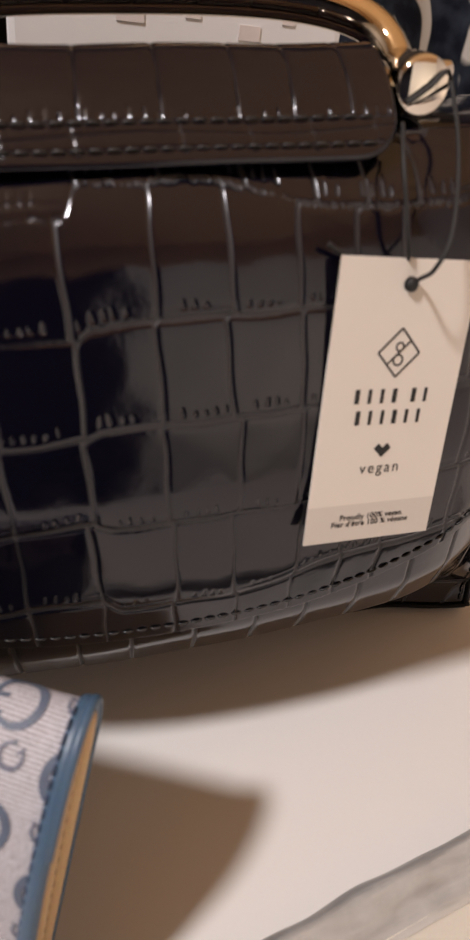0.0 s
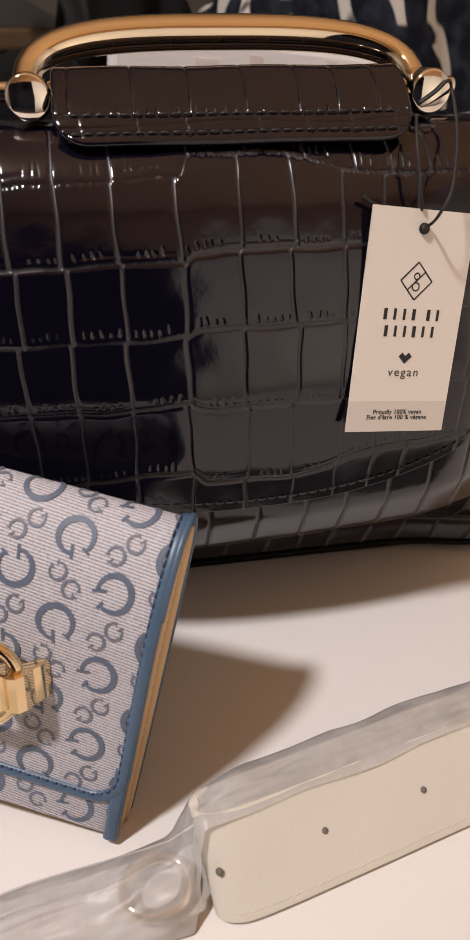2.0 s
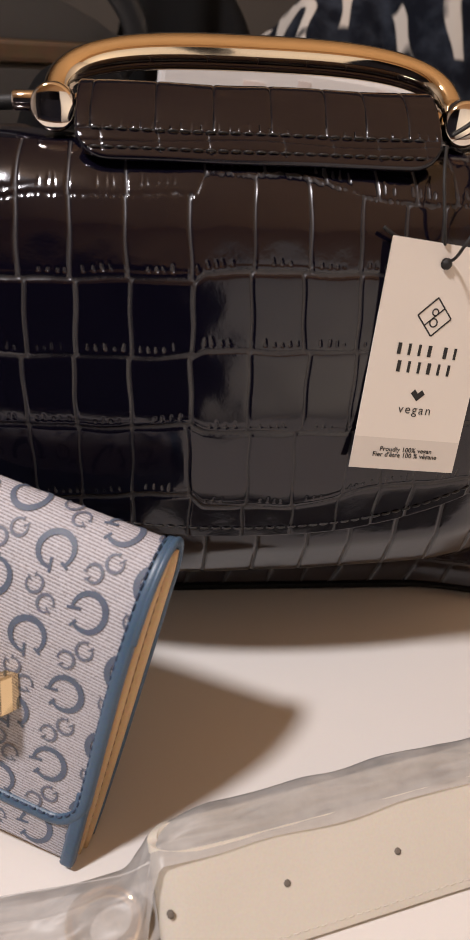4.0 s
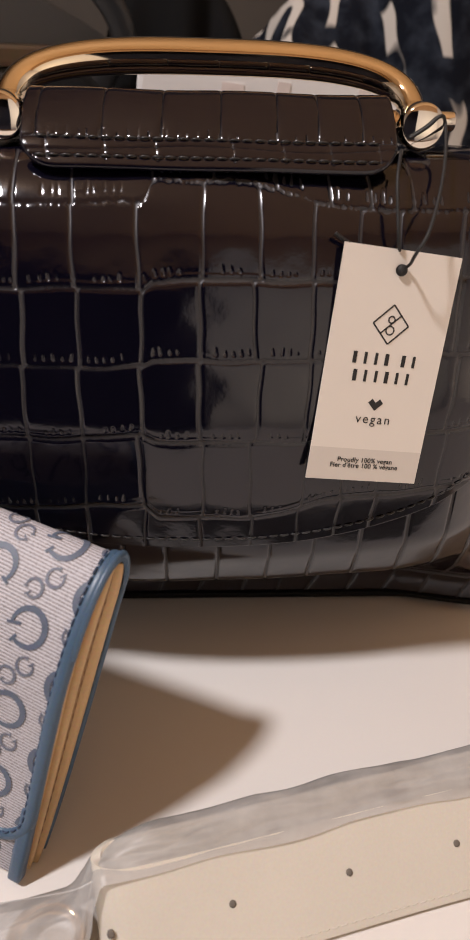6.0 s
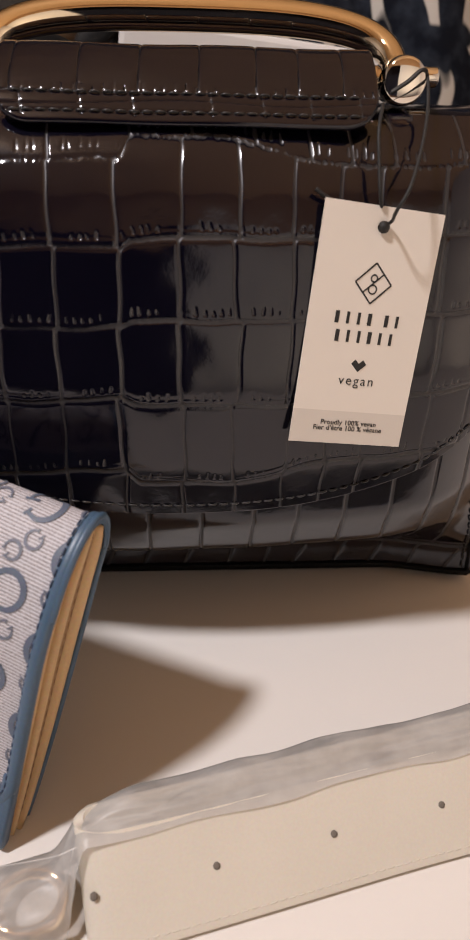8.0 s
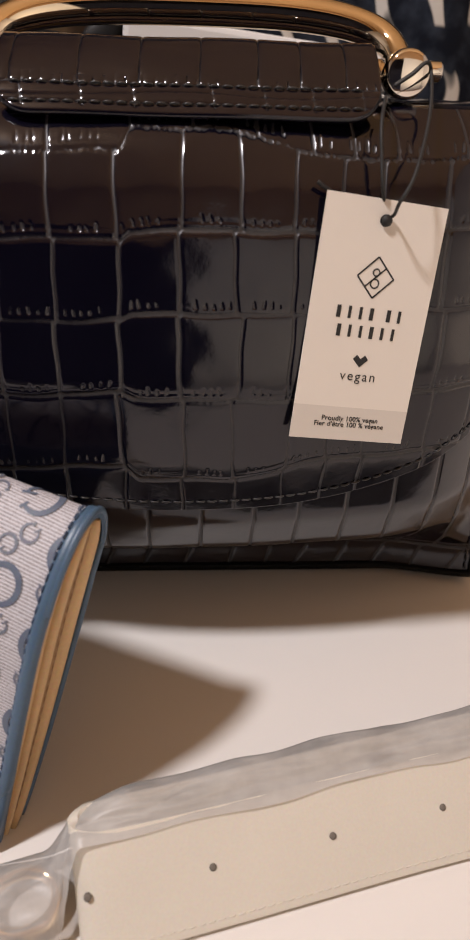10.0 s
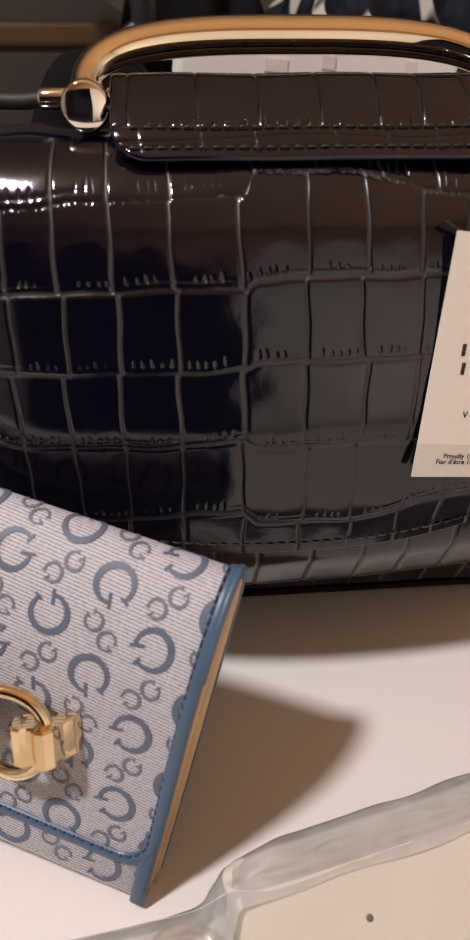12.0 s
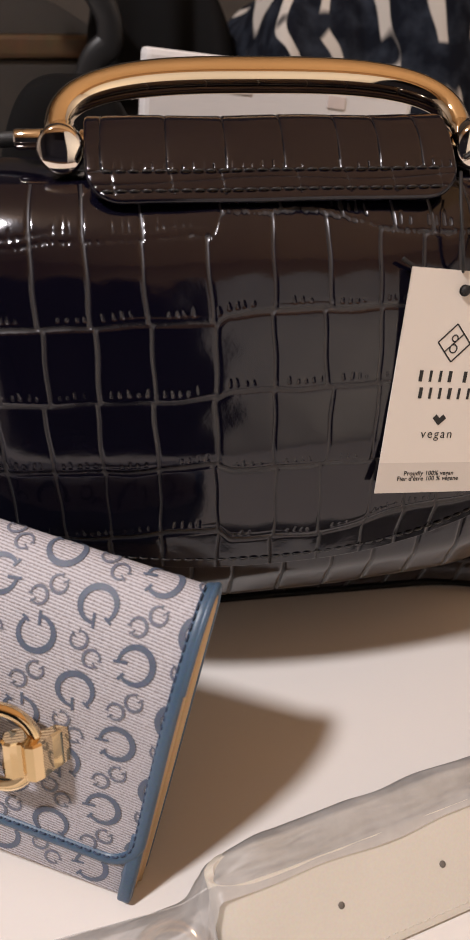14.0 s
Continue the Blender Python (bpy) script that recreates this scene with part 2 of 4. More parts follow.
def lathe(profile, m, n=40):
    """A turned solid: profile rows of (radius, height) along local z, placed by m."""
    bm = bmesh.new()
    rings = []
    for r, h in profile:
        rings.append([bm.verts.new(m @ Vector((r * math.cos(2 * math.pi * i / n), r * math.sin(2 * math.pi * i / n), h))) for i in range(n)])
    for a, b in zip(rings, rings[1:]):
        for i in range(n):
            bm.faces.new((a[i], a[(i + 1) % n], b[(i + 1) % n], b[i]))
    bm.faces.new(rings[0][::-1])
    bm.faces.new(rings[-1])
    return bm


def tube(points, radius, n=12, closed=False, flat=1.0, bm=None):
    """A tube along points; radius is a number or a function of the share of the way."""
    bm = bm or bmesh.new()
    pts = [Vector(p) for p in points]
    rings, side = [], None
    for i, p in enumerate(pts):
        a = pts[i - 1] if (i or closed) else p
        b = pts[(i + 1) % len(pts)] if (i < len(pts) - 1 or closed) else p
        way = (b - a).normalized()
        if side is None:
            side = way.cross(Vector((0, 0, 1)) if abs(way.z) < 0.9 else Vector((0, 1, 0))).normalized()
        side = (side - way * side.dot(way)).normalized()
        up = side.cross(way)
        r = radius(i / max(1, len(pts) - 1)) if callable(radius) else radius
        rings.append([bm.verts.new(p + side * r * flat * math.cos(2 * math.pi * k / n) + up * r * math.sin(2 * math.pi * k / n)) for k in range(n)])
    pairs = list(zip(rings, rings[1:])) + ([(rings[-1], rings[0])] if closed else [])
    for a, b in pairs:
        for k in range(n):
            bm.faces.new((a[k], a[(k + 1) % n], b[(k + 1) % n], b[k]))
    if not closed:
        bm.faces.new(rings[0][::-1])
        bm.faces.new(rings[-1])
    return bm


def spline(keys, n):
    """Catmull-Rom through a few key points."""
    k = [Vector(p) for p in keys]
    k = [k[0] * 2 - k[1]] + k + [k[-1] * 2 - k[-2]]
    out = []
    for i in range(1, len(k) - 2):
        for j in range(n):
            t = j / n
            a, b, c, d = k[i - 1 : i + 3]
            out.append(0.5 * ((2 * b) + (c - a) * t + (2 * a - 5 * b + 4 * c - d) * t * t + (3 * b - a - 3 * c + d) * t ** 3))
    return out + [k[-2]]


def grid_faces(nu, nv):
    i = np.arange((nu - 1) * (nv - 1))
    r, c = i // (nv - 1), i % (nv - 1)
    a = r * nv + c
    return np.stack([a, a + nv, a + nv + 1, a + 1], 1)


def stitches(points, normal_push, length, gap, r, name, parent, mat):
    """A row of short raised threads along a path of (place, outward) pairs."""
    bm = bmesh.new()
    run, nxt = 0.0, 0.0
    pts = [p for p, _ in points]
    cum = [0.0]
    for a, b in zip(pts, pts[1:]):
        cum.append(cum[-1] + (b - a).length)

    def at(s):
        j = min(max(int(np.searchsorted(cum, s)) - 1, 0), len(pts) - 2)
        f = (s - cum[j]) / max(1e-9, cum[j + 1] - cum[j])
        return pts[j].lerp(pts[j + 1], f), points[j][1].lerp(points[j + 1][1], f)

    s = 0.0
    while s + length < cum[-1]:
        ends = []
        for f, push in ((0.0, -0.3), (0.25, 0.7), (0.5, 1.0), (0.75, 0.7), (1.0, -0.3)):
            p, o = at(s + f * length)
            ends.append(p + o * (normal_push + push * r))
        tube(ends, r, 5, bm=bm)
        s += length + gap
    ob = part(name, bm, mat, parent)
    return tagged(ob, kind="stuff")


# ---- room and table ----
def slab(name, lo, hi, mat, label, bevel=0.0):
    return tagged(part(name, box(lo, hi, bevel), mat, None, "", False), label, name.split("_")[0], kind="structure")


slab("floor", (-1.9, -1.9, -0.85), (1.9, 1.7, -0.75), M_FLOOR, "brown wooden floor of the room")
slab("ceiling", (-1.9, -1.9, 1.70), (1.9, 1.7, 1.8), M_CEIL, "unseen plain ceiling, toned tan for warm bounce and reflections")
slab("wall_north", (-1.9, 1.6, -0.75), (1.9, 1.7, 1.70), M_BACKWALL, "plain dark brown painted wall")
# Unseen south wall, cut and toned to shape the reflections in the leather.
slab("wall_south", (0.14, -1.9, -0.75), (1.9, -1.8, 1.12), M_REFLECTED_WHITE, "unseen lower wall, white to reflect in the bag, beside the added dark recess")
slab("wall_south_end", (-1.9, -1.9, -0.75), (-1.75, -1.8, 1.12), M_WALL, "grey painted lower wall beside the added dark recess")
# Unseen upper wall, added brown for the band mirrored in the flap.
slab("wall_head", (-1.9, -1.9, 1.12), (1.9, -1.8, 1.70), M_REFLECTED_BROWN, "unseen upper wall, brown to reflect as a warm band in the bag")
# Added unseen recess: only there to mirror as a dark patch in the bag.
slab("wall_passage", (-2.0, -3.0, -0.75), (0.3, -2.9, 1.70), M_REFLECTED_DARK, "dark blue wall of the added, unseen recess")
slab("wall_passage_west", (-2.0, -2.9, -0.75), (-1.9, -1.9, 1.70), M_REFLECTED_DARK, "dark blue wall of the added, unseen recess")
slab("wall_passage_east", (0.2, -2.9, -0.75), (0.3, -1.9, 1.70), M_REFLECTED_DARK, "dark blue wall of the added, unseen recess")
slab("floor_passage", (-2.0, -3.0, -0.85), (0.3, -1.9, -0.75), M_REFLECTED_DARK, "dark floor of the added, unseen recess")
slab("ceiling_passage", (-2.0, -3.0, 1.70), (0.3, -1.9, 1.80), M_CEIL, "plain ceiling of the added, unseen recess")
slab("wall_west", (-1.9, -1.8, -0.75), (-1.8, 1.6, 1.70), M_WALL, "plain grey painted wall")
slab("wall_east", (1.8, -1.8, -0.75), (1.9, 1.6, 1.70), M_WALL, "plain grey painted wall")

table = thing("table", pose(0, 0, -0.75), "white laminate table under the bags", "table")
part("tabletop", box((-0.62, -0.38, 0.718), (0.62, 0.60, 0.75), 0.004), M_TABLE, table, "", False)
for lx in (-0.57, 0.57):
    for ly in (-0.33, 0.55):
        part("leg", box((lx - 0.025, ly - 0.025, 0), (lx + 0.025, ly + 0.025, 0.716), 0.003), M_TABLE, table, "", False)

# ---- black handbag ----
HALF = 0.129
PROFILE_Z = [0.004, 0.012, 0.0205, 0.027, 0.036, 0.050, 0.070, 0.100, 0.130, 0.150, 0.170, 0.186, 0.196, 0.2025, 0.2060]
PROFILE_Y = [0.0120, 0.0134, 0.0146, 0.0065, -0.0110, -0.0335, -0.0450, -0.0500, -0.0495, -0.0465, -0.0410, -0.0350, -0.0290, -0.0220, -0.0140]


def smooth_profile():
    zz = np.linspace(PROFILE_Z[0], PROFILE_Z[-1], 600)
    yy = np.interp(zz, PROFILE_Z, PROFILE_Y)
    k = np.hanning(37)
    k /= k.sum()
    pad = np.r_[2 * yy[0] - yy[60:0:-1], yy, 2 * yy[-1] - yy[-2:-62:-1]]
    return zz, np.convolve(pad, k, "same")[60:-60]


SZ, SY = smooth_profile()


def swell(x):
    x = np.asarray(x, float)
    ends = np.clip((np.abs(x + 0.004) - 0.080) / 0.050, 0, 1)
    return 1 - 0.40 * ((x + 0.02) / 0.15) ** 2 - 0.34 * ends ** 2


def smoothstep(a, b, v):
    t = np.clip((v - a) / (b - a), 0, 1)
    return t * t * (3 - 2 * t)


def front(x, z):
    """Depth of the bag's front at height z: it swells most left of its middle."""
    y = np.interp(z, SZ, SY)
    share = smoothstep(0.004, 0.055, np.asarray(z, float))
    flat = 0.14 * smoothstep(0.16, 0.195, np.asarray(z, float)) * np.clip((-np.asarray(x, float) - 0.084) / 0.050, 0, 1) ** 2
    foot = 0.008 * smoothstep(0.085, 0.132, np.abs(x)) * (1 - smoothstep(0.022, 0.055, np.asarray(z, float)))
    return 0.012 + (y - 0.012) * (0.72 + (swell(x) + flat - 0.72) * share) - foot


def wobble(x, k, amp):
    return amp * (np.sin(x * 151 + k * 2.1) * 0.5 + np.sin(x * 317 + k * 5.3) * 0.3 + np.sin(x * 83 + k) * 0.6)


ROW_Z = [0.1935, 0.1710, 0.1480, 0.1250, 0.0985]
ROW_LIFT = [0.0060, 0.0024, 0.0018, -0.0018, -0.0045]


def row_line(k, x):
    """Height of the k-th cross groove of the embossing: rises slowly, then jumps where two hides' scales meet."""
    z = ROW_Z[k] + 0.035 * (x + 0.045) * (x < -0.0255)
    jump = ROW_LIFT[k] * smoothstep(-0.0262, -0.0205, x)
    fall = -0.0065 * smoothstep(-0.005, 0.05, x) * (k == 0)
    tail = 0.006 * smoothstep(0.01, 0.05, x) * (k == 4)
    return z + jump + fall + tail + wobble(x, k, 0.0006)


COLUMN = np.array([-0.1215, -0.1085, -0.0945, -0.0795, -0.0633, -0.0452, -0.0260, -0.0066, 0.0117, 0.0285, 0.0434, 0.0570, 0.0792, 0.0955, 0.1120])


def groove(d, w):
    return -np.exp(-((d / w) ** 2))


def emboss_flap(x, z):
    """Relief of the reptile embossing on the flap, in metres outward."""
    rng = random.Random(5)
    lines = [row_line(k, x) for k in range(5)]
    h = np.zeros_like(x)
    for k, zr in enumerate(lines):
        spots = np.arange(-0.14, 0.14, 0.0008)
        crinkle = np.interp(x, spots, [rng.uniform(0.3, 1.5) if k == 0 else rng.uniform(0.88, 1.1) for _ in spots])
        rough = np.interp(x, spots, [rng.uniform(-1, 1) * (0.0003 if k == 0 else 0.00006) for _ in spots])
        h += ((0.00015 + 0.00027 * smoothstep(-0.045, -0.025, x)) if k == 0 else 0.00038) * groove(z - zr - rough, 0.00066 if k == 0 else 0.00088) * (0.75 + 0.25 * np.sin(x * 60 + k)) * crinkle
        h += 0.00012 * groove(z - zr - 0.0023, 0.0006) * (0.5 + 0.5 * np.sin(x * 130 + k))
    band = np.full(x.shape, 5)
    for k in range(4, -1, -1):
        band = np.where(z > lines[k], k, band)
    for b in range(6):
        inside = smoothstep(-0.5, 0.5, (band == b).astype(float) * 2 - 1)
        shift = 0.0035 if b == 0 else 0.0
        for c in COLUMN:
            cx = c + rng.uniform(-0.0010, 0.0010) + shift * (1.5 if c > -0.03 else -0.4)
            bend = rng.uniform(-0.05, 0.05) - (0.12 if b == 0 and c > -0.03 else 0.0)
            deep = rng.uniform(0.75, 1.1)
            d = x - cx - bend * (z - ROW_Z[min(b, 4)]) - 0.0002 * np.sin(z * 320 + c * 900)
            h += (0.00034 if b < 2 else 0.00033) * deep * groove(d, 0.00062) * inside
    # short nicks in a small group at the foot of each scale
    for k, zr in enumerate(lines):
        for c, d in zip(COLUMN, COLUMN[1:]):
            count = rng.choice((3, 4, 4, 5, 5))
            start = (c + d) / 2 + rng.uniform(-0.0022, 0.0022) - 0.00135 * (count - 1)
            for q in range(count):
                xx = start + 0.0027 * q + rng.uniform(-0.0004, 0.0004)
                tall = rng.uniform(0.0018, 0.0034) * (1.25 if k == 0 else 1.0)
                strong = rng.uniform(0.55, 1.15)
                lean = rng.uniform(-0.22, 0.22)
                up = z - zr - 0.0016
                m = (np.abs(x - xx) < 0.003) & (up > -0.0005) & (up < tall + 0.001)
                off = (x - xx - lean * up)[m]
                fade = smoothstep(-0.0003, 0.0005, up[m]) * (1 - smoothstep(tall * 0.6, tall, up[m]))
                h[m] += (0.00012 + 0.00026 * (xx > -0.03) if k == 0 else 0.00025) * strong * groove(off, 0.00046 * (1.25 - 0.45 * np.clip(up[m] / tall, 0, 1))) * fade
    # each scale swells a little, and the hide is uneven
    return h, 0.00007 * np.sin(x * 330) * np.sin(z * 270 + 1) + 0.00011 * np.sin(x * 95 + z * 140)


def emboss_body(x, z):
    rng = random.Random(9)
    h = np.zeros_like(x)
    zr = 0.0225 + wobble(x, 3, 0.0006)
    h += 0.0008 * groove(z - zr, 0.0011)
    h += 0.0004 * groove(z - zr - 0.0034, 0.0008)
    c = -0.127
    while c < 0.128:
        c += rng.uniform(0.0160, 0.0215)
        lean = rng.uniform(0.2, 0.6)
        h += 0.0006 * groove(x - c - 0.6 * c * (0.06 - z), 0.0006) * (z > 0.0225)
        h += 0.0006 * groove(x - c + 0.002 - lean * (z - 0.0225), 0.0006) * ((z < 0.0225) & (z > 0.008))
    return h, 0.00012 * np.sin(x * 140 + z * 90)


def flare(x, z):
    """The bag narrows upwards from its base."""
    return x * np.interp(z, (0.018, 0.030, 0.066, 0.098, 0.125), (1.042, 1.020, 0.985, 0.958, 0.950))


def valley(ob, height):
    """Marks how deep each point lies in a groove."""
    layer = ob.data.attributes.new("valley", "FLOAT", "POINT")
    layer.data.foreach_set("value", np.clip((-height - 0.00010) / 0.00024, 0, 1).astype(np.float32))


def relief_sheet(name, xs, zs2, relief, push, parent, mat, label="", lower=None, thick=0.0022):
    """A front panel of the bag: x along, z along, with relief, an edge of its own thickness and a flat back."""
    X = np.repeat(xs[:, None], zs2.shape[1], 1)
    Z = zs2
    X = flare(X, Z)
    e = 4e-4
    Y = front(X, Z)
    dz = (front(X, Z + e) - front(X, Z - e)) / (2 * e)
    dx = (front(X + e, Z) - front(X - e, Z)) / (2 * e)
    n = np.stack([dx, -np.ones_like(dx), dz], -1)
    n /= np.linalg.norm(n, axis=-1, keepdims=True)
    P = np.stack([X, Y, Z], -1)
    height, swelling = relief(X, Z)
    top = P + n * (push + height + swelling)[..., None]
    nu, nv = X.shape
    faces = grid_faces(nu, nv)
    border = [(i, 0) for i in range(nu)] + [(nu - 1, j) for j in range(1, nv)] + [(i, nv - 1) for i in range(nu - 2, -1, -1)] + [(0, j) for j in range(nv - 2, 0, -1)]
    base = P + n * (push - thick)
    rim = [base[i, j] for i, j in border]
    fl = [tuple(f[::-1]) for f in faces]
    m = len(border)
    off = nu * nv
    for k in range(m):
        a, b = border[k], border[(k + 1) % m]
        fl.append((a[0] * nv + a[1], b[0] * nv + b[1], off + (k + 1) % m, off + k))
    ob = link(name, list(top.reshape(-1, 3)) + rim, fl, mat, parent, label)
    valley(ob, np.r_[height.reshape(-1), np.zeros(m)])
    return ob


def flap_edge(x):
    """Height of the flap's lower edge: lowest in the middle, sweeping up to both sides."""
    a = np.abs(x - 0.002)
    return 0.0795 + 0.9 * a ** 2 + np.where(x > 0, 12.5, 4.0) * a ** 3


handbag = thing("handbag", pose(0, 0, 0), "black crocodile-embossed top-handle handbag with gold hardware", "handbag")

# the carcass: front below the flap, base, back and top, with rounded ends
def carcass():
    xs = np.r_[-HALF, np.linspace(-HALF + 0.0012, HALF - 0.0012, 70), HALF]
    loop = [(y, z, 1) for z, y in zip(SZ[::12], SY[::12])]
    loop += [(0.000, 0.2072, 0), (0.016, 0.2076, 0), (0.036, 0.2066, 0), (0.054, 0.2010, 0), (0.062, 0.188, 0), (0.072, 0.13, 0), (0.078, 0.06, 0), (0.078, 0.012, 0), (0.074, 0.003, 0), (0.066, 0.0, 0), (0.028, 0.0, 0), (0.019, 0.0010, 0)]
    verts, faces = [], []
    for i, x in enumerate(xs):
        shrink = 0.0015 if i in (0, len(xs) - 1) else 0.0
        cy, cz = 0.02, 0.11
        for y, z, f in loop:
            yy = float(front(x, z)) if f else y
            verts.append((float(flare(x, z)), yy + (cy - yy) * shrink * 10, z + (cz - z) * shrink * 8))
    n = len(loop)
    for i in range(len(xs) - 1):
        for k in range(n):
            faces.append((i * n + k, (i + 1) * n + k, (i + 1) * n + (k + 1) % n, i * n + (k + 1) % n))
    faces.append(tuple(range(n))[::-1])
    faces.append(tuple((len(xs) - 1) * n + k for k in range(n)))
    return link("body", verts, [f[::-1] for f in faces], M_BASE, handbag, "black leather body with a flat base")


carcass()
XS = np.linspace(-0.1288, 0.1288, 430)
low = np.linspace(0, 1, 150)
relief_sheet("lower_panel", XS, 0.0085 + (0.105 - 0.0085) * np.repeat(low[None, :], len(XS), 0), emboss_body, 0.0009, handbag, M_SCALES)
XF = np.linspace(-0.1285, 0.1285, 900)
ED = flap_edge(XF)
sh = np.linspace(0, 1, 420)
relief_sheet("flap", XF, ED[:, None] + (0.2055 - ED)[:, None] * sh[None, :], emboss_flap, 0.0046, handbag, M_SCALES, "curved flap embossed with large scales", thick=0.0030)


def on_front(x, z, push):
    e = 5e-4
    n = Vector(((front(x + e, z) - front(x - e, z)) / (2 * e), -1, (front(x, z + e) - front(x, z - e)) / (2 * e))).normalized()
    return Vector((x, float(front(x, z)), z)) + n * push, n


path = [on_front(float(flare(x, flap_edge(x))), float(flap_edge(x)) + 0.0042, 0.0046) for x in np.linspace(-0.127, 0.127, 160)]
stitches(path, 0.0, 0.0030, 0.0011, 0.00042, "flap_stitching", handbag, M_THREAD)

low_edge = [on_front(float(flare(x, 0.0070)), 0.0070, 0.0010)[0] for x in np.linspace(-0.1286, 0.1286, 90)]
for sx in (-0.1238, 0.1238):
    side = [on_front(float(flare(sx, z)), z, 0.0018) for z in np.linspace(0.010, 0.092, 40)]
    stitches(side, 0.0, 0.0030, 0.0012, 0.00040, "side_stitching", handbag, M_THREAD)
    outer = [on_front(float(flare(sx * 1.022, z)), z, 0.0012)[0] for z in np.linspace(0.008, 0.100, 30)]
    part("side_piping", tube(outer, 0.0010, 8), M_PIPING, handbag, "thin dull piping along the side seam")
part("base_piping", tube(low_edge, 0.0011, 8), M_PIPING, handbag, "thin dull piping along the base")

# back of the flap, over the top of the bag
def flap_top():
    """The flap's run from the front's upper edge over the top and down the back."""
    xs = np.linspace(-0.1222, 0.1222, 130)
    verts, n = [], 0
    for x in xs:
        y0 = float(front(x, 0.2045)) - 0.0032
        dip = 0.0022 * abs(x / HALF) ** 4 - 0.0003 * math.sin(x * 190)
        keys = spline([(0, y0, 0.2060), (0, y0 + 0.0045, 0.2092 - dip * 0.5), (0, y0 * 0.4 + 0.004, 0.2112 - dip), (0, 0.014, 0.2118 - dip), (0, 0.036, 0.2108 - dip), (0, 0.057, 0.2050 - dip), (0, 0.0665, 0.188), (0, 0.071, 0.165)], 7)
        n = len(keys)
        verts += [(x, k.y, k.z) for k in keys]
    return link("flap_top", verts, grid_faces(len(xs), n), M_LEATHER, handbag)


ft = flap_top()
so = ft.modifiers.new("thick", "SOLIDIFY")
so.thickness, so.offset = 0.002, -1

# the tab that wraps the handle's rod
HX, KX, KZ, KY = -0.0020, 0.0680, 0.2188, -0.004


def tab():
    x0, x1 = -0.0614, 0.0550
    keys = spline([(0, 0.014, 0.2130), (0, 0.011, 0.2205), (0, 0.005, 0.2252), (0, -0.0035, 0.2258), (0, -0.0105, 0.2230), (0, -0.0160, 0.2190), (0, -0.0205, 0.2145), (0, -0.0243, 0.2104), (0, -0.0277, 0.2063)], 26)
    nv = len(keys)
    nu = 300
    r = 0.0100
    cum = np.r_[0, np.cumsum([(b - a).length for a, b in zip(keys, keys[1:])])]
    rest = cum[-1] - cum
    rng = random.Random(3)
    cols = [-0.0578, -0.0374, -0.0188, -0.0002, 0.0178, 0.0310, 0.0452]
    low_cols = [-0.0545, -0.0365, -0.0205, 0.0035, 0.0195, 0.0345, 0.0500]
    ticks = [(x0 + 0.004 + 0.0031 * i + rng.uniform(-0.0005, 0.0005), rng.uniform(0.0012, 0.0030), rng.uniform(0.4, 1.1)) for i in range(37)]
    verts = np.zeros((nu, nv, 3))
    deep = np.zeros((nu, nv))
    for j in range(nv):
        inset = r - math.sqrt(max(0, r * r - max(0, r - rest[j]) ** 2))
        xs = np.linspace(x0 + inset, x1 - inset, nu)
        a, b = keys[max(j - 1, 0)], keys[min(j + 1, nv - 1)]
        way = (b - a).normalized()
        out = Vector((0, way.z, -way.y))
        if out.y > 0:
            out = -out
        if out.z < 0 and j < nv * 0.4:
            out = -out
        h = np.zeros(nu)
        d = rest[j]
        for c, lc in zip(cols, low_cols):
            if d > 0.0095:
                h += 0.0004 * groove(xs - c - 0.03 * (d - 0.02), 0.0006)
            else:
                h += 0.0002 * groove(xs - lc + 0.12 * (d - 0.006), 0.0006) * (d > 0.001)
        wav = 0.0056 + 0.0010 * np.sin((xs + 0.03) * 75) + 0.0012 * smoothstep(-0.01, 0.05, xs)
        h += 0.00032 * groove(d - wav, 0.0006)
        h += 0.00035 * groove(np.full(nu, d - 0.0090), 0.0007)
        h += 0.00035 * groove(np.full(nu, d - 0.0026), 0.0007)
        for nx, tall, strong in ticks:
            if 0.0088 < d < 0.0100 + tall:
                h += 0.00022 * strong * groove(xs - nx, 0.00042)
        deep[:, j] = h
        h = h + 0.0002 * np.sin(xs * 120 + d * 200)
        verts[:, j, 0] = xs
        verts[:, j, 1] = keys[j].y + out.y * h
        verts[:, j, 2] = keys[j].z + out.z * h
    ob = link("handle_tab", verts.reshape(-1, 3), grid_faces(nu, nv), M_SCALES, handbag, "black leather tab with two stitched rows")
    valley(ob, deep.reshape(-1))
    m = ob.modifiers.new("thick", "SOLIDIFY")
    m.thickness, m.offset = 0.0024, 0
    first = int(np.searchsorted(-rest, -0.034))
    rim = [verts[0, j] for j in range(first, nv)] + [verts[i, nv - 1] for i in range(6, nu - 6, 6)] + [verts[nu - 1, j] for j in range(nv - 1, first, -1)]
    rim = [Vector(v) for v in rim]
    rim = [a for a, b in zip(rim, rim[1:]) if (a - b).length > 0.0002] + [rim[-1]]
    part("tab_edge", tube(rim, 0.0013, 8), M_LEATHER, handbag, "rounded painted edge of the tab")
    for back, name in ((0.0090, "tab_stitching"), (0.0026, "tab_stitching")):
        j = int(np.searchsorted(-rest, -back))
        a, b = keys[j - 1], keys[j + 1]
        way = (b - a).normalized()
        out = Vector((0, -abs(way.z), abs(way.y)))
        row = [(Vector((x, keys[j].y, keys[j].z)), out) for x in np.linspace(x0 + 0.004, x1 - 0.004, 60)]
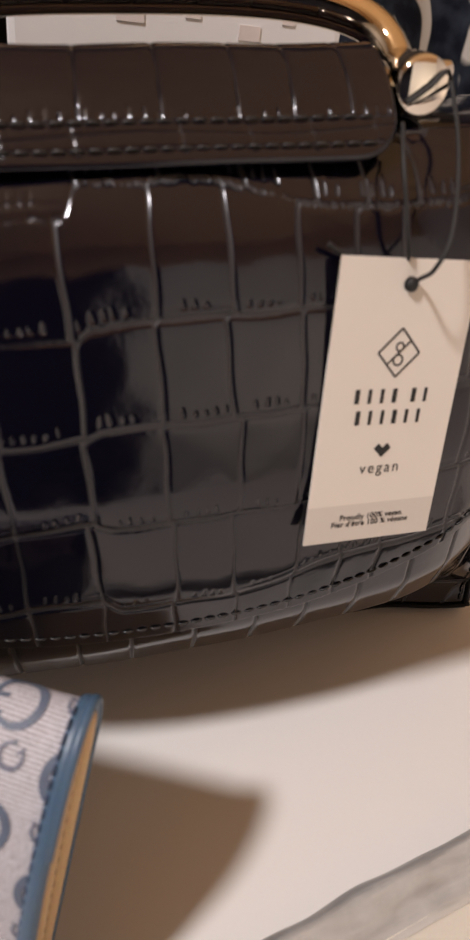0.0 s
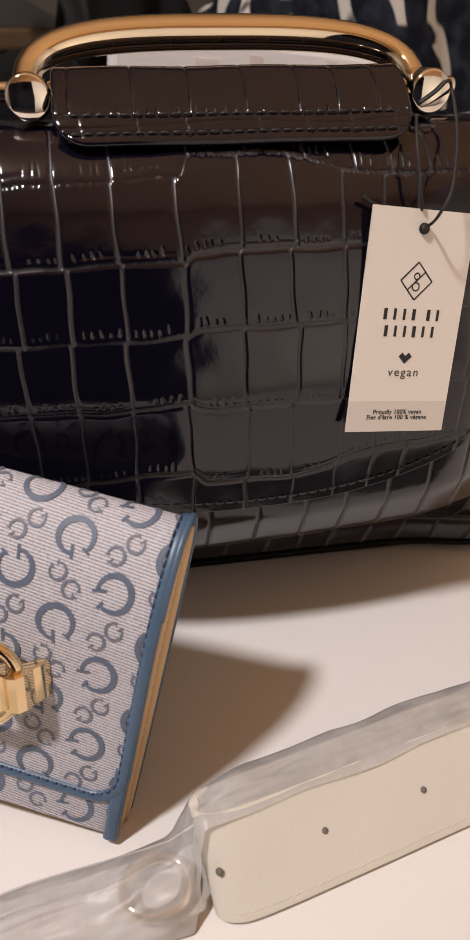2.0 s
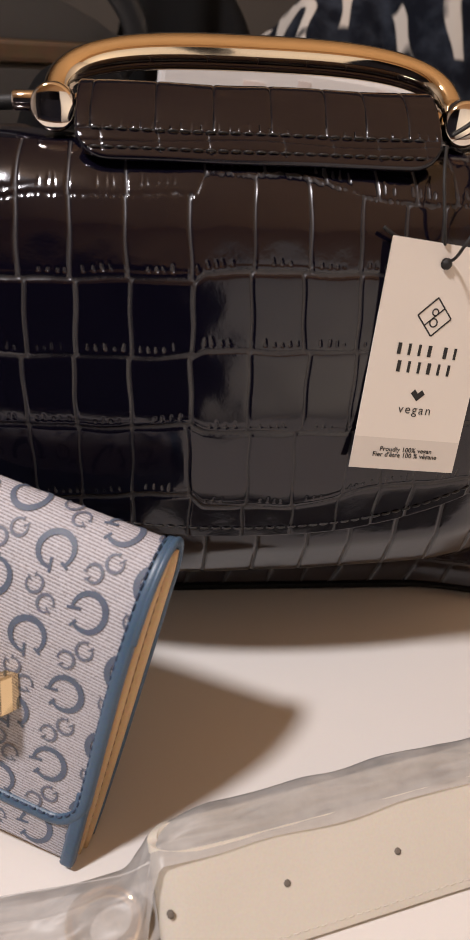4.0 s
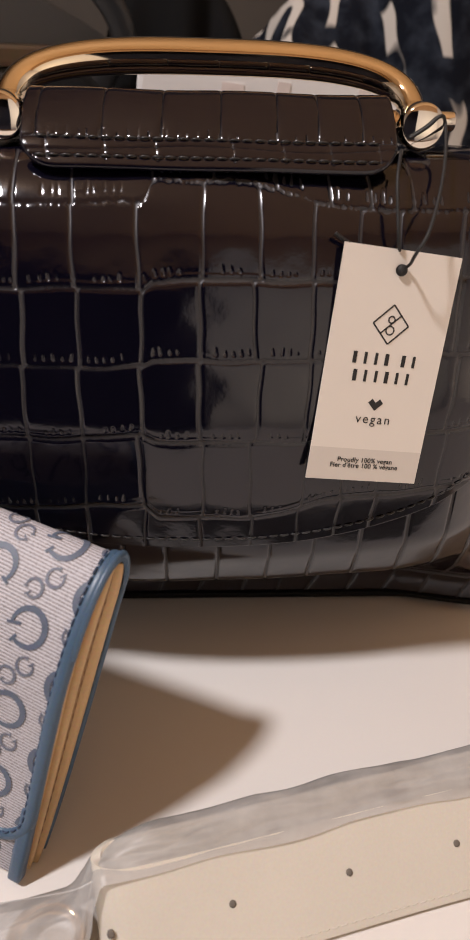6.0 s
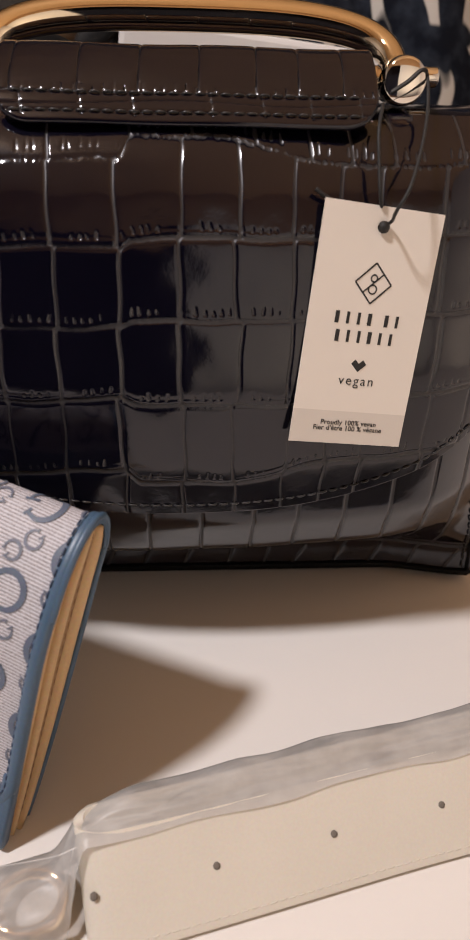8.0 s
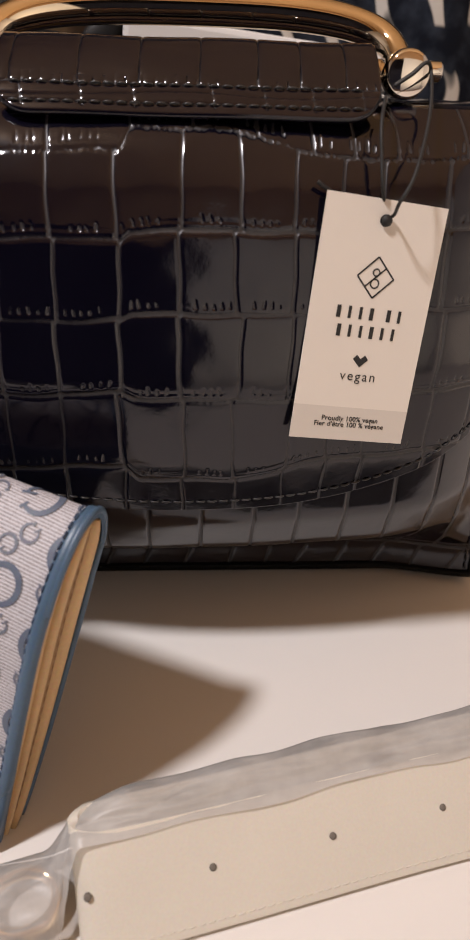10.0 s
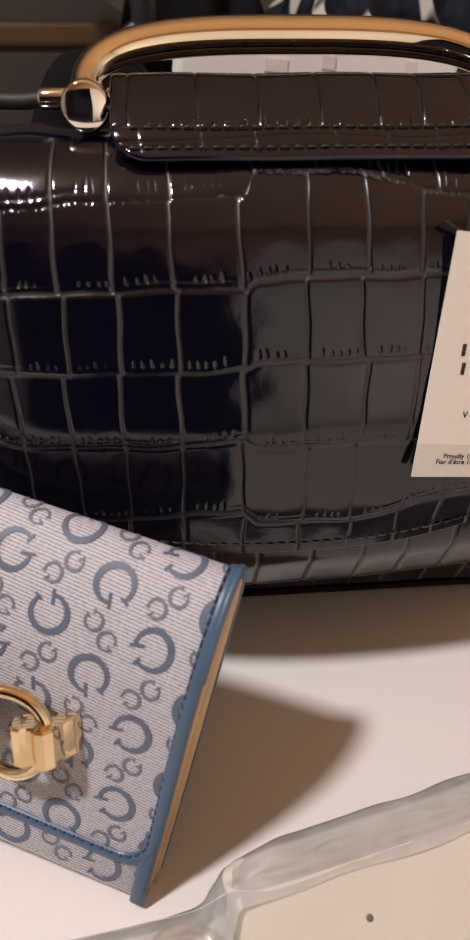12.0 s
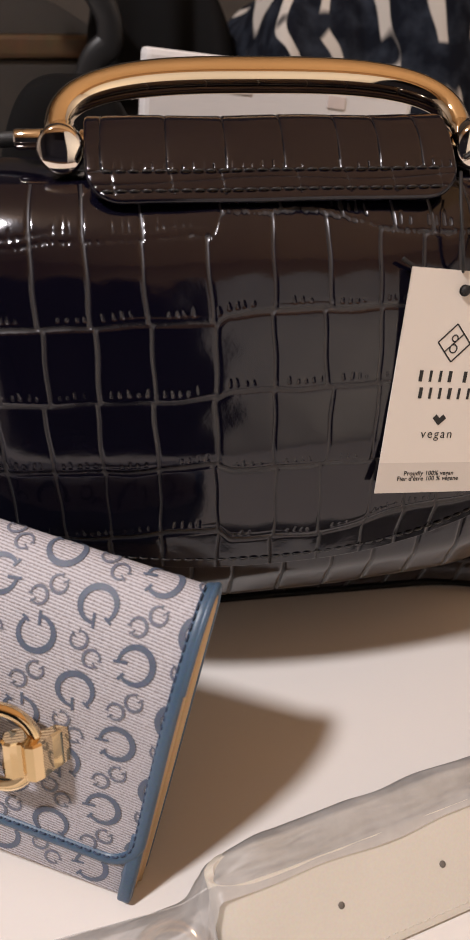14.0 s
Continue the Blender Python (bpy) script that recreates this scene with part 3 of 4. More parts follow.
        stitches(row, 0.0012, 0.0030, 0.0010, 0.0004, name, handbag, M_THREAD)


tab()

# gold hardware
part("rod", tube([(-0.077, KY + 0.006, KZ), (0.073, KY + 0.006, KZ)], 0.0042, 20), M_GOLD, handbag, "pale gold rod inside the tab")
for s in (-1, 1):
    face = pose(HX + s * KX, KY, KZ, 90, 0, 0)
    k = 0.0073
    part("knob", lathe([(0.0005, 0.0098), (k * 0.86, 0.0098), (k * 0.95, 0.0093), (k, 0.0082), (k, -0.006), (k * 0.9, -0.007)], face, 48), M_CHAMPAGNE, handbag, "round polished gold knob")
    side = pose(HX + s * KX, KY + 0.010, KZ + 0.0010, 0, 90 * s, 0)
    part("peg", lathe([(0.003, 0.005), (0.0033, 0.006), (0.0033, 0.0155), (0.0029, 0.0162), (0.0006, 0.0163)], side, 28), M_CHAMPAGNE, handbag, "small gold end peg")
    collar = pose(HX + s * (KX - 0.009), KY + 0.004, KZ, 0, 90 * s, 0)
    part("collar", lathe([(0.0035, -0.002), (0.0042, -0.001), (0.0042, 0.002), (0.0036, 0.003)], collar, 24), M_GOLD, handbag)


def arch():
    pts = []
    for i in range(61):
        a = math.pi * i / 60
        c, s = math.cos(a), math.sin(a)
        x = HX - 0.0702 * math.copysign(abs(c) ** (2 / 3.0), c)
        u = 0.036 * s ** (2 / 3.0)
        pts.append((x, 0.006 + 0.62 * u, KZ + 0.0010 + 0.49 * u))
    return tube(pts, lambda f: 0.0043 + 0.0017 * math.sin(math.pi * f), 24)


part("handle", arch(), M_GOLD, handbag, "arched polished gold metal handle")
cordpts = spline([(-0.079, 0.012, 0.2195), (-0.092, 0.016, 0.2185), (-0.115, 0.022, 0.2160), (-0.135, 0.030, 0.195), (-0.145, 0.045, 0.12), (-0.150, 0.055, 0.0045)], 10)
part("shoulder_cord", tube(cordpts, 0.0026, 10), M_CORD, handbag, "woven black shoulder cord")

# ---- hang tag ----
TL, BL = Vector((0.0392, -0.0375, 0.1864)), Vector((0.0303, -0.0530, 0.1085))
down = (BL - TL).normalized()
right = Vector((0.0412, 0.0060, -0.0047))
right = (right - down * right.dot(down)).normalized()
face_out = right.cross(-down).normalized()
TAG = Matrix((right, -face_out, -down)).transposed().to_4x4()
TAG.translation = TL + face_out * 0.0042 + Vector((-0.0016, 0, 0.0004))
TW, TH = 0.0410, 0.0778
hang_tag = thing("hang_tag", TAG, "white card hang tag with black print, hanging on a cord", "tag")


def card(z0, z1, name, mat, hole=False):
    bm = bmesh.new()
    outline = [(0, z0), (TW, z0), (TW, z1), (0, z1)]
    n = 24
    if hole:
        hc, hr = (TW * 0.50, -0.0062), 0.0019
        ring = [(hc[0] + hr * math.cos(2 * math.pi * i / n), hc[1] + hr * math.sin(2 * math.pi * i / n)) for i in range(n)]
        far = []
        for i in range(n):
            c, s = math.cos(2 * math.pi * i / n), math.sin(2 * math.pi * i / n)
            k = min((TW / 2) / abs(c) if abs(c) > 1e-6 else 9, ((z0 - hc[1]) if s > 0 else (hc[1] - z1)) / abs(s) if abs(s) > 1e-6 else 9)
            far.append((hc[0] + k * c, hc[1] + k * s))
        for y in (0, 0.0005):
            a = [bm.verts.new((p[0], y, p[1])) for p in ring]
            b = [bm.verts.new((p[0], y, p[1])) for p in far]
            for i in range(n):
                bm.faces.new((a[i], b[i], b[(i + 1) % n], a[(i + 1) % n]))
            corners = [(0, z0), (TW, z0), (TW, z1), (0, z1)]
            for cx, cz in corners:
                cands = [i for i in range(n)]
                for i in cands:
                    p, q = far[i], far[(i + 1) % n]
                    onx = abs(p[0] - cx) < 1e-6 or abs(q[0] - cx) < 1e-6
                    onz = abs(p[1] - cz) < 1e-6 or abs(q[1] - cz) < 1e-6
                    if onx and onz and (abs(p[0] - q[0]) > 1e-6 and abs(p[1] - q[1]) > 1e-6):
                        bm.faces.new((b[i], bm.verts.new((cx, y, cz)), b[(i + 1) % n]))
    else:
        return part(name, box((0, 0, z1), (TW, 0.0005, z0)), mat, hang_tag, "", False)
    return part(name, bm, mat, hang_tag, "", False)


card(0, -TH * 0.30, "card", M_CARD, True)
card(-TH * 0.30, -TH * 0.853, "card", M_CARD)
card(-TH * 0.853, -TH, "card", M_CARD2)


def ink(name, quads, label=""):
    """Flat print: polygons in the card's plane (x, height), 0.12 mm proud."""
    bm = bmesh.new()
    for q in quads:
        bm.faces.new([bm.verts.new((x, -0.00012, z)) for x, z in q])
    return part(name, bm, M_INK, hang_tag, label, False)


def bar(x0, z0, x1, z1, w):
    dx, dz = x1 - x0, z1 - z0
    l = math.hypot(dx, dz)
    px, pz = -dz / l * w / 2, dx / l * w / 2
    return [(x0 + px, z0 + pz), (x1 + px, z1 + pz), (x1 - px, z1 - pz), (x0 - px, z0 - pz)]


cx, cz, a = TW * 0.50, -TH * 0.303, 0.0064
loz = [(cx, cz + a), (cx + a * 0.98, cz), (cx, cz - a), (cx - a * 0.98, cz)]
sign = [bar(*loz[i], *loz[(i + 1) % 4], 0.00055) for i in range(4)] + [bar(cx - a * 0.5, cz + a * -0.48, cx + a * 0.5, cz + a * 0.5, 0.0005)]
for oz, rr in ((0.0016, 0.0011), (-0.0019, 0.0014)):
    for i in range(16):
        p, q = 2 * math.pi * i / 16, 2 * math.pi * (i + 1) / 16
        sign.append(bar(cx + rr * math.cos(p), cz + oz + rr * math.sin(p), cx + rr * math.cos(q), cz + oz + rr * math.sin(q), 0.0005))
ink("emblem", sign, "black outlined diamond emblem")


def blocks(centre, zc, height, words, w, gap, space):
    """A line of plain upright bars standing for a maker's name."""
    total = sum(n * w + (n - 1) * gap for n in words) + space * (len(words) - 1)
    x, out = centre - total / 2, []
    for n in words:
        for i in range(n):
            out.append(bar(x + w / 2, zc - height / 2, x + w / 2, zc + height / 2, w * (0.75 if i % 3 else 1.0)))
            x += w + gap
        x += space - gap
    return out


for q in (blocks(TW * 0.502, -TH * 0.451, 0.0039, (4, 2), 0.0014, 0.0024, 0.0046) + blocks(TW * 0.500, -TH * 0.527, 0.0039, (6,), 0.0014, 0.0024, 0)):
    ink("name_bar", [q])
hx, hz, hs = TW * 0.497, -TH * 0.649, 0.00155
ink("heart", [[(hx, hz - 1.35 * hs), (hx + 1.75 * hs, hz + 0.35 * hs), (hx + 0.9 * hs, hz + 1.3 * hs), (hx, hz + 0.45 * hs), (hx - 0.9 * hs, hz + 1.3 * hs), (hx - 1.75 * hs, hz + 0.35 * hs)]], "small black angular heart")


def lettering(name, text, x, z, size, spacing=1.0, bold=0.0):
    cu = bpy.data.curves.new(name, "FONT")
    cu.body, cu.size, cu.align_x, cu.align_y, cu.space_character, cu.offset = text, size, "CENTER", "CENTER", spacing, bold
    tmp = bpy.data.objects.new(name, cu)
    me = bpy.data.meshes.new_from_object(tmp)
    bpy.data.objects.remove(tmp)
    me.transform(pose(x, -0.00013, z, 90, 0, 0))
    me.materials.clear()
    me.materials.append(M_INK)
    ob = new(name, me)
    ob.parent = hang_tag
    return ob


lettering("lettering", "vegan", TW * 0.50, -TH * 0.716, 0.0046, 1.25)
lettering("lettering", "Proudly 100% vegan", TW * 0.50, -TH * 0.905, 0.0024, 1.05, 0.00004)
lettering("lettering", "Fier d'être 100 % végane", TW * 0.50, -TH * 0.931, 0.0024, 1.05, 0.00004)

# cord of the tag: a loop over the knob, both strands down to the hole
INV = TAG.inverted()
HOLE = TAG @ Vector((TW * 0.5, -0.0006, -0.0062))


def strand(name, keys, r=0.00056):
    pts = [INV @ p for p in spline(keys, 10)]
    part(name, tube(pts, r, 8), M_CORD, hang_tag, "thin black waxed cord")


fy, RX = KY - 0.0108, HX + KX
strand("cord", [(RX - 0.0045, fy, KZ - 0.0035), (RX + 0.001, fy, KZ), (RX + 0.0052, fy + 0.0005, KZ + 0.0034), (RX + 0.0072, fy + 0.0010, KZ + 0.0006), (0.0712, -0.0250, 0.2105), (0.0672, -0.0370, 0.2008), (0.0625, -0.0468, 0.1915), (0.0590, -0.0480, 0.1850), HOLE + face_out * 0.0012 + Vector((0.0016, 0, 0.0018)), HOLE - face_out * 0.001])
strand("cord", [(0.0570, -0.0240, 0.2125), (0.0545, -0.0330, 0.2055), (0.0546, -0.0378, 0.1965), (0.0554, -0.0405, 0.1880), HOLE - face_out * 0.0034 + Vector((0.0002, 0, 0.004)), HOLE - face_out * 0.0026])
part("knot", lathe([(0.0004, -0.0011), (0.0014, -0.0007), (0.0019, 0.0), (0.0014, 0.0007), (0.0004, 0.0011)], INV @ Matrix.Translation(HOLE + face_out * 0.0002) @ face_out.to_track_quat("Z", "Y").to_matrix().to_4x4(), 14), M_CORD, hang_tag, "black cord knot in the hole")
strand("cord_end", [TL + face_out * 0.0020 + Vector((0.004, 0, -0.002)), TL + face_out * 0.0022 + Vector((-0.0015, 0, 0.0010)), TL + face_out * 0.0024 + Vector((-0.0042, 0.0004, 0.0028))], 0.0007)

# ---- monogram wallet ----
WAL = pose(-0.0612, -0.1277, 0.0014) @ pose(0, 0, 0, 0, 0, -20) @ pose(0, 0, 0, -13.1, 0, 0) @ pose(0, 0, 0, 0, 10, 0) @ pose(-0.0023, 0, 0)
wallet = thing("wallet", WAL, "blue-trimmed flap wallet in grey twill with ring motifs", "wallet")
WW, WH = 0.135, 0.1150


def wallet_outline(x0, x1, z0, z1, r, n=8):
    """A sheet outline with rounded lower corners, from its upper left corner round to its upper right one."""
    pts = [(x0, z1)]
    for cx, cz, a0 in ((x0 + r, z0 + r, 180), (x1 - r, z0 + r, 270)):
        for i in range(n + 1):
            a = radians(a0 + 90 * i / n)
            pts.append((cx + r * math.cos(a), cz + r * math.sin(a)))
    return pts + [(x1, z1)]


def spine():
    """Section of the flap's middle: straight up, leaning back in a long bend, then over the top and down the back."""
    yz = [(-0.0005, 0.001 * i) for i in range(65)]
    yz += [(0.0185 - 0.019 * math.cos(a), 0.065 + 0.046 * math.sin(a)) for a in np.linspace(0, math.pi / 2, 60)]
    yz += [(0.0185 + 0.0085 * math.sin(a), 0.097 + 0.014 * math.cos(a)) for a in np.linspace(0, math.pi / 2, 40)[1:]]
    yz = np.array(yz)
    run = np.r_[0, np.cumsum(np.hypot(*np.diff(yz, axis=0).T))]
    return run, yz, np.gradient(yz, run, axis=0)


SPINE_S, SPINE, SPINE_WAY = spine()
FLAP_TOP = 0.1345


def roll_top(x, s, y):
    """Bends the flap: s runs up its front and over the top, y below -0.0034 stands proud of its middle."""
    out = -(y + 0.0034)
    cy, cz = np.interp(s, SPINE_S, SPINE[:, 0]), np.interp(s, SPINE_S, SPINE[:, 1])
    wy, wz = np.interp(s, SPINE_S, SPINE_WAY[:, 0]), np.interp(s, SPINE_S, SPINE_WAY[:, 1])
    k = math.hypot(wy, wz)
    return (x, float(cy - out * wz / k), float(cz + out * wy / k))


def flap_sheet():
    nu, nv = 90, 110
    x0, x1, z0, z1, r = -WW + 0.002, -0.002, 0.0155, FLAP_TOP, 0.011
    verts, flat = [], []
    for i in range(nu):
        f = i / (nu - 1)
        for j in range(nv):
            x = x0 + (x1 - x0) * f
            edge = min(x - x0, x1 - x)
            rise = r - math.sqrt(max(0, r * r - max(0, r - edge) ** 2))
            z = z0 + rise + (z1 - z0 - rise) * j / (nv - 1)
            verts.append(roll_top(x, z, -0.0034 - 0.0012 * math.sin(math.pi * min(1, z / WH))))
            flat.append((x, z))
    ob = link("flap", verts, grid_faces(nu, nv), M_TWILL, wallet, "grey diagonal twill flap", uv=flat)
    m = ob.modifiers.new("thick", "SOLIDIFY")
    m.thickness, m.offset = 0.0016, 0
    return ob


flap_sheet()
panel = part("front_panel", box((-WW + 0.003, -0.0012, 0.001), (-0.003, 0.0008, 0.060), 0.0006), M_TWILL, wallet)
weave = panel.data.uv_layers.new(name="weave")
for loop in panel.data.loops:
    weave.data[loop.index].uv = panel.data.vertices[loop.vertex_index].co.xz


def leaf_y(share, z):
    """Depth inside the folded wallet: 0 behind the flap, 1 at the back; thicker towards the fold, closing at the top."""
    fore = float(np.interp(z, SPINE[:124, 1], SPINE[:124, 0])) + 0.0014
    back = 0.0010 + 0.0272 * (0.25 + 0.75 * (max(z, 0.0) / WH) ** 0.55)
    if z > 0.097:
        back = min(back, 0.0185 + 0.0082 * math.sqrt(max(0.0, 1 - ((z - 0.097) / 0.0135) ** 2)))
    return fore + (max(back, fore + 0.002) - fore) * share


def leaf(name, x1, s0, s1, z0, z1, rim, mat, label=""):
    """One layer of the folded wallet, from share s0 to s1 of its depth, with a rounded side edge."""
    zs = np.linspace(z0, z1, 30)
    verts = []
    for x, inset in ((-WW + 0.004, 0.0), (x1 - rim, 0.0), (x1 - rim * 0.3, 0.12), (x1, 0.34)):
        a, b = s0 + (s1 - s0) * inset, s1 - (s1 - s0) * inset
        verts += [(x, leaf_y(a, z), z) for z in zs] + [(x, leaf_y(b, z), z) for z in zs[::-1]]
    n = 60
    faces = [(i * n + k, i * n + (k + 1) % n, (i + 1) * n + (k + 1) % n, (i + 1) * n + k) for i in range(3) for k in range(n)]
    for base in (0, 3 * n):
        faces += [(base + k, base + k + 1, base + n - 2 - k, base + n - 1 - k) for k in range(29)]
    return link(name, verts, faces, mat, wallet, label)


leaf("lining", -0.0012, 0.0, 0.19, 0.0006, 0.1090, 0.0014, M_LINING, "tan leather lining")
leaf("slot", -0.0052, 0.20, 0.26, 0.002, 0.1080, 0.0004, M_SLOT, "grey fabric inside the slot")
leaf("card_pocket", -0.0004, 0.27, 0.44, 0.0006, 0.1085, 0.0015, M_LINING, "tan leather card pocket")
welt = leaf("welt", -0.0010, 0.45, 0.62, 0.0006, 0.1060, 0.0008, M_LININGDARK, "brown stitched edge between the pockets")
leaf("gusset", 0.0004, 0.63, 0.93, 0.0006, 0.1085, 0.0030, M_LINING, "tan leather inner side")
leaf("back_panel", -0.0016, 0.95, 1.06, 0.0010, 0.1050, 0.0008, M_BLUE, "blue leather back")
seam = [(Vector((-0.0010, leaf_y(0.53, z), z)), Vector((1, 0, 0))) for z in np.linspace(0.008, WH - 0.014, 50)]
stitches(seam, 0.0000, 0.0024, 0.0016, 0.00016, "seam", welt, M_DARKTHREAD)


def ribbon():
    """The flap's flat binding: a rounded strip along its sides and lower edge."""
    outer = wallet_outline(-WW, 0.0, 0.0135, FLAP_TOP, 0.013, 12)
    inner = wallet_outline(-WW + 0.0042, -0.0042, 0.0177, FLAP_TOP, 0.0088, 12)
    rows = []
    for (ox, oz), (ix, iz) in zip(outer, inner):
        rows.append([(ox, oz), (ix, iz)])
    fine = []
    for (o1, i1), (o2, i2) in zip(rows, rows[1:]):
        k = max(1, int(math.dist(o1, o2) / 0.003))
        for j in range(k):
            f = j / k
            fine.append([(o1[0] + (o2[0] - o1[0]) * f, o1[1] + (o2[1] - o1[1]) * f), (i1[0] + (i2[0] - i1[0]) * f, i1[1] + (i2[1] - i1[1]) * f)])
    fine.append(rows[-1])
    section = [(0.0, 0.0016), (-0.03, -0.0002), (0.10, -0.0016), (0.30, -0.0022), (0.65, -0.0021), (0.92, -0.0015), (1.0, -0.0004)]
    verts = []
    for o, i in fine:
        for s, lift in section:
            x, z = o[0] + (i[0] - o[0]) * s, o[1] + (i[1] - o[1]) * s
            verts.append(roll_top(x, z, -0.0038 - 0.0012 * math.sin(math.pi * min(1, max(0, z) / WH)) + lift * 0.8))
    link("binding", verts, grid_faces(len(fine), len(section)), M_BLUE, wallet, "blue leather binding")
    row = [(Vector(roll_top(*[i[0] + (o[0] - i[0]) * 0.12, i[1] + (o[1] - i[1]) * 0.12], -0.0062)), Vector((0, -1, 0))) for o, i in fine if i[1] < 0.118]
    stitches(row, -0.0004, 0.0022, 0.0010, 0.00032, "binding_stitching", wallet, M_BLUETHREAD)


ribbon()
bend = [Vector(roll_top(-0.0006, s, -0.0048)) for s in np.linspace(0.085, 0.1335, 16)]
bend += [Vector((-0.0006, leaf_y(1.04, z), z)) for z in np.linspace(0.090, 0.003, 12)]
part("back_binding", tube(spline([tuple(p) for p in bend], 4), 0.0012, 10), M_BLUE, wallet, "blue leather binding of the fold and back")
# blue binding of the lower pocket's side
part("pocket_binding", box((-0.0052, -0.0030, 0.0), (-0.0004, 0.0014, 0.030), 0.0012), M_BLUE, wallet)


def motif_shapes(kind):
    """Plain ring motifs: a large open ring with a tick and a flared end, or two small ones back to back."""
    def open_ring(cx, cz, r, w, mirror=1):
        out, n = [], 26
        for i in range(n):
            q = []
            for j, side in ((i, 1), (i + 1, 1), (i + 1, -1), (i, -1)):
                a = radians(40 + 308 * j / n)
                rr = r + side * w * (0.34 + 0.36 * math.sin(math.pi * j / n))
                q.append((cx + mirror * rr * math.cos(a) * 0.96, cz + rr * math.sin(a)))
            out.append(q)
        out.append(bar(cx + mirror * r * 0.42, cz - r * 0.14, cx + mirror * r * 1.22, cz - r * 0.14, w * 0.62))
        c, s = math.cos(radians(40)), math.sin(radians(40))
        out.append(bar(cx + mirror * (r - w * 0.8) * c, cz + (r - w * 0.8) * s - w * 0.2, cx + mirror * (r + w * 0.75) * c, cz + (r + w * 0.75) * s + w * 0.2, w * 0.6))
        return out

    if kind == "large":
        return open_ring(0, 0, 0.0056, 0.0015)
    return open_ring(-0.0034, 0, 0.0027, 0.00075, -1) + open_ring(0.0034, 0, 0.0027, 0.00075)


def motif_mesh(kind, mat):
    me = bpy.data.meshes.new(kind)
    vs, fs = [], []
    for q in motif_shapes(kind):
        fs.append(tuple(range(len(vs), len(vs) + len(q))))
        vs += [(x, 0, z) for x, z in q]
    me.from_pydata(vs, [], fs)
    me.materials.append(mat)
    return me


LARGE, SMALL = motif_mesh("large", M_PRINT), motif_mesh("small", M_PRINT2)


def place_motif(me, x, z, turn):
    """Lays a motif on the flap or on the panel below it, cut off at the binding."""
    c, s = math.cos(radians(turn)), math.sin(radians(turn))
    vs, fs = [], []
    for p in me.polygons:
        q = []
        for i in p.vertices:
            v = me.vertices[i].co
            q.append((x + v.x * c - v.z * s, z + v.x * s + v.z * c))
        mx, mz = sum(a for a, _ in q) / len(q), sum(b for _, b in q) / len(q)
        if mx > -0.0040 or mx < -WW + 0.004 or mz < 0.002 or 0.0125 < mz < 0.0180:
            continue
        if mz < 0.0285 and mx > -0.0125 and mz > 0.0125 and math.hypot(mx + 0.013, mz - 0.0265) > 0.0088:
            continue
        if mz > 0.132:
            continue
        low_part = mz < 0.0125
        fs.append(tuple(range(len(vs), len(vs) + len(q))))
        for a, b in q:
            if low_part:
                vs.append((a, -0.0014, b))
                continue
            y = -0.0034 - 0.0012 * math.sin(math.pi * min(1, b / WH))
            p, p2 = Vector(roll_top(a, b, y)), Vector(roll_top(a, b + 0.0004, y))
            way = (p2 - p).normalized()
            vs.append(p + Vector((0, -way.z, way.y)) * 0.00112)
    if fs:
        link("ring_motif", vs, fs, me.materials[0], wallet, smooth=False)


for k in range(0, 9):
    ux = -0.0002 - 0.01605 * k
    base = 0.0355 if k % 2 else 0.0222
    for j in range(-2, 5):
        place_motif(LARGE, ux, base + 0.0268 * j, (10, 190, 280, 100)[k % 4])
        place_motif(SMALL, ux, base + 0.0268 * j + 0.0134, 44 if k % 2 else -40)

# gold ring and clasp, with the blue strap through it
RC = Vector((-0.0514, -0.0105, 0.0540))
part("ring", tube([RC + Vector((0.0138 * math.cos(a), 0.0012 * math.sin(2 * a), 0.0138 * math.sin(a))) for a in np.linspace(0, 2 * math.pi, 48, endpoint=False)], 0.0021, 14, True), M_YGOLD, wallet, "polished yellow gold ring")


def clasp():
    """A bent band of metal that holds the ring: a rolled front, a hollow behind it, a foot on the flap."""
    section = [(-0.0085, -0.0100), (-0.0078, -0.0132), (-0.0060, -0.0149), (-0.0036, -0.0152), (-0.0020, -0.0139), (-0.0006, -0.0137), (0.0012, -0.0149), (0.0038, -0.0146), (0.0056, -0.0124), (0.0068, -0.0085), (0.0086, -0.0052), (0.0094, -0.0030), (0.0060, -0.0028), (0.0040, -0.0060), (-0.0060, -0.0078)]
    m = pose(-0.0400, 0, 0.0548, 0, -13, 0)
    half = 0.0066
    rows = [(half, 0.90), (half - 0.0007, 1.0), (-half + 0.0007, 1.0), (-half, 0.90)]
    bm = bmesh.new()
    rings = [[bm.verts.new(m @ Vector((u * k, -0.0095 + (y + 0.0095) * k, v))) for u, y in section] for v, k in rows]
    n = len(section)
    for a, b in zip(rings, rings[1:]):
        for i in range(n):
            bm.faces.new((a[i], a[(i + 1) % n], b[(i + 1) % n], b[i]))
    bm.faces.new(rings[0][::-1])
    bm.faces.new(rings[-1])
    return part("clasp", bm, M_YGOLD, wallet, "rolled yellow gold clasp", False)


clasp()
part("strap", box((-0.098, -0.0105, 0.0455), (-0.0562, -0.0050, 0.0625), 0.0014), M_BLUE, wallet, "blue leather strap")

# ---- packed white belt ----
BY = 13.0
BELT = pose(-0.0360, -0.1632, 0.0002) @ pose(0, 0, 0, 0, 0, BY)
belt = thing("belt", BELT, "white leather belt coiled in clear plastic", "belt")
LEAN_Y, LEAN_Z = 0.0222, 0.0235


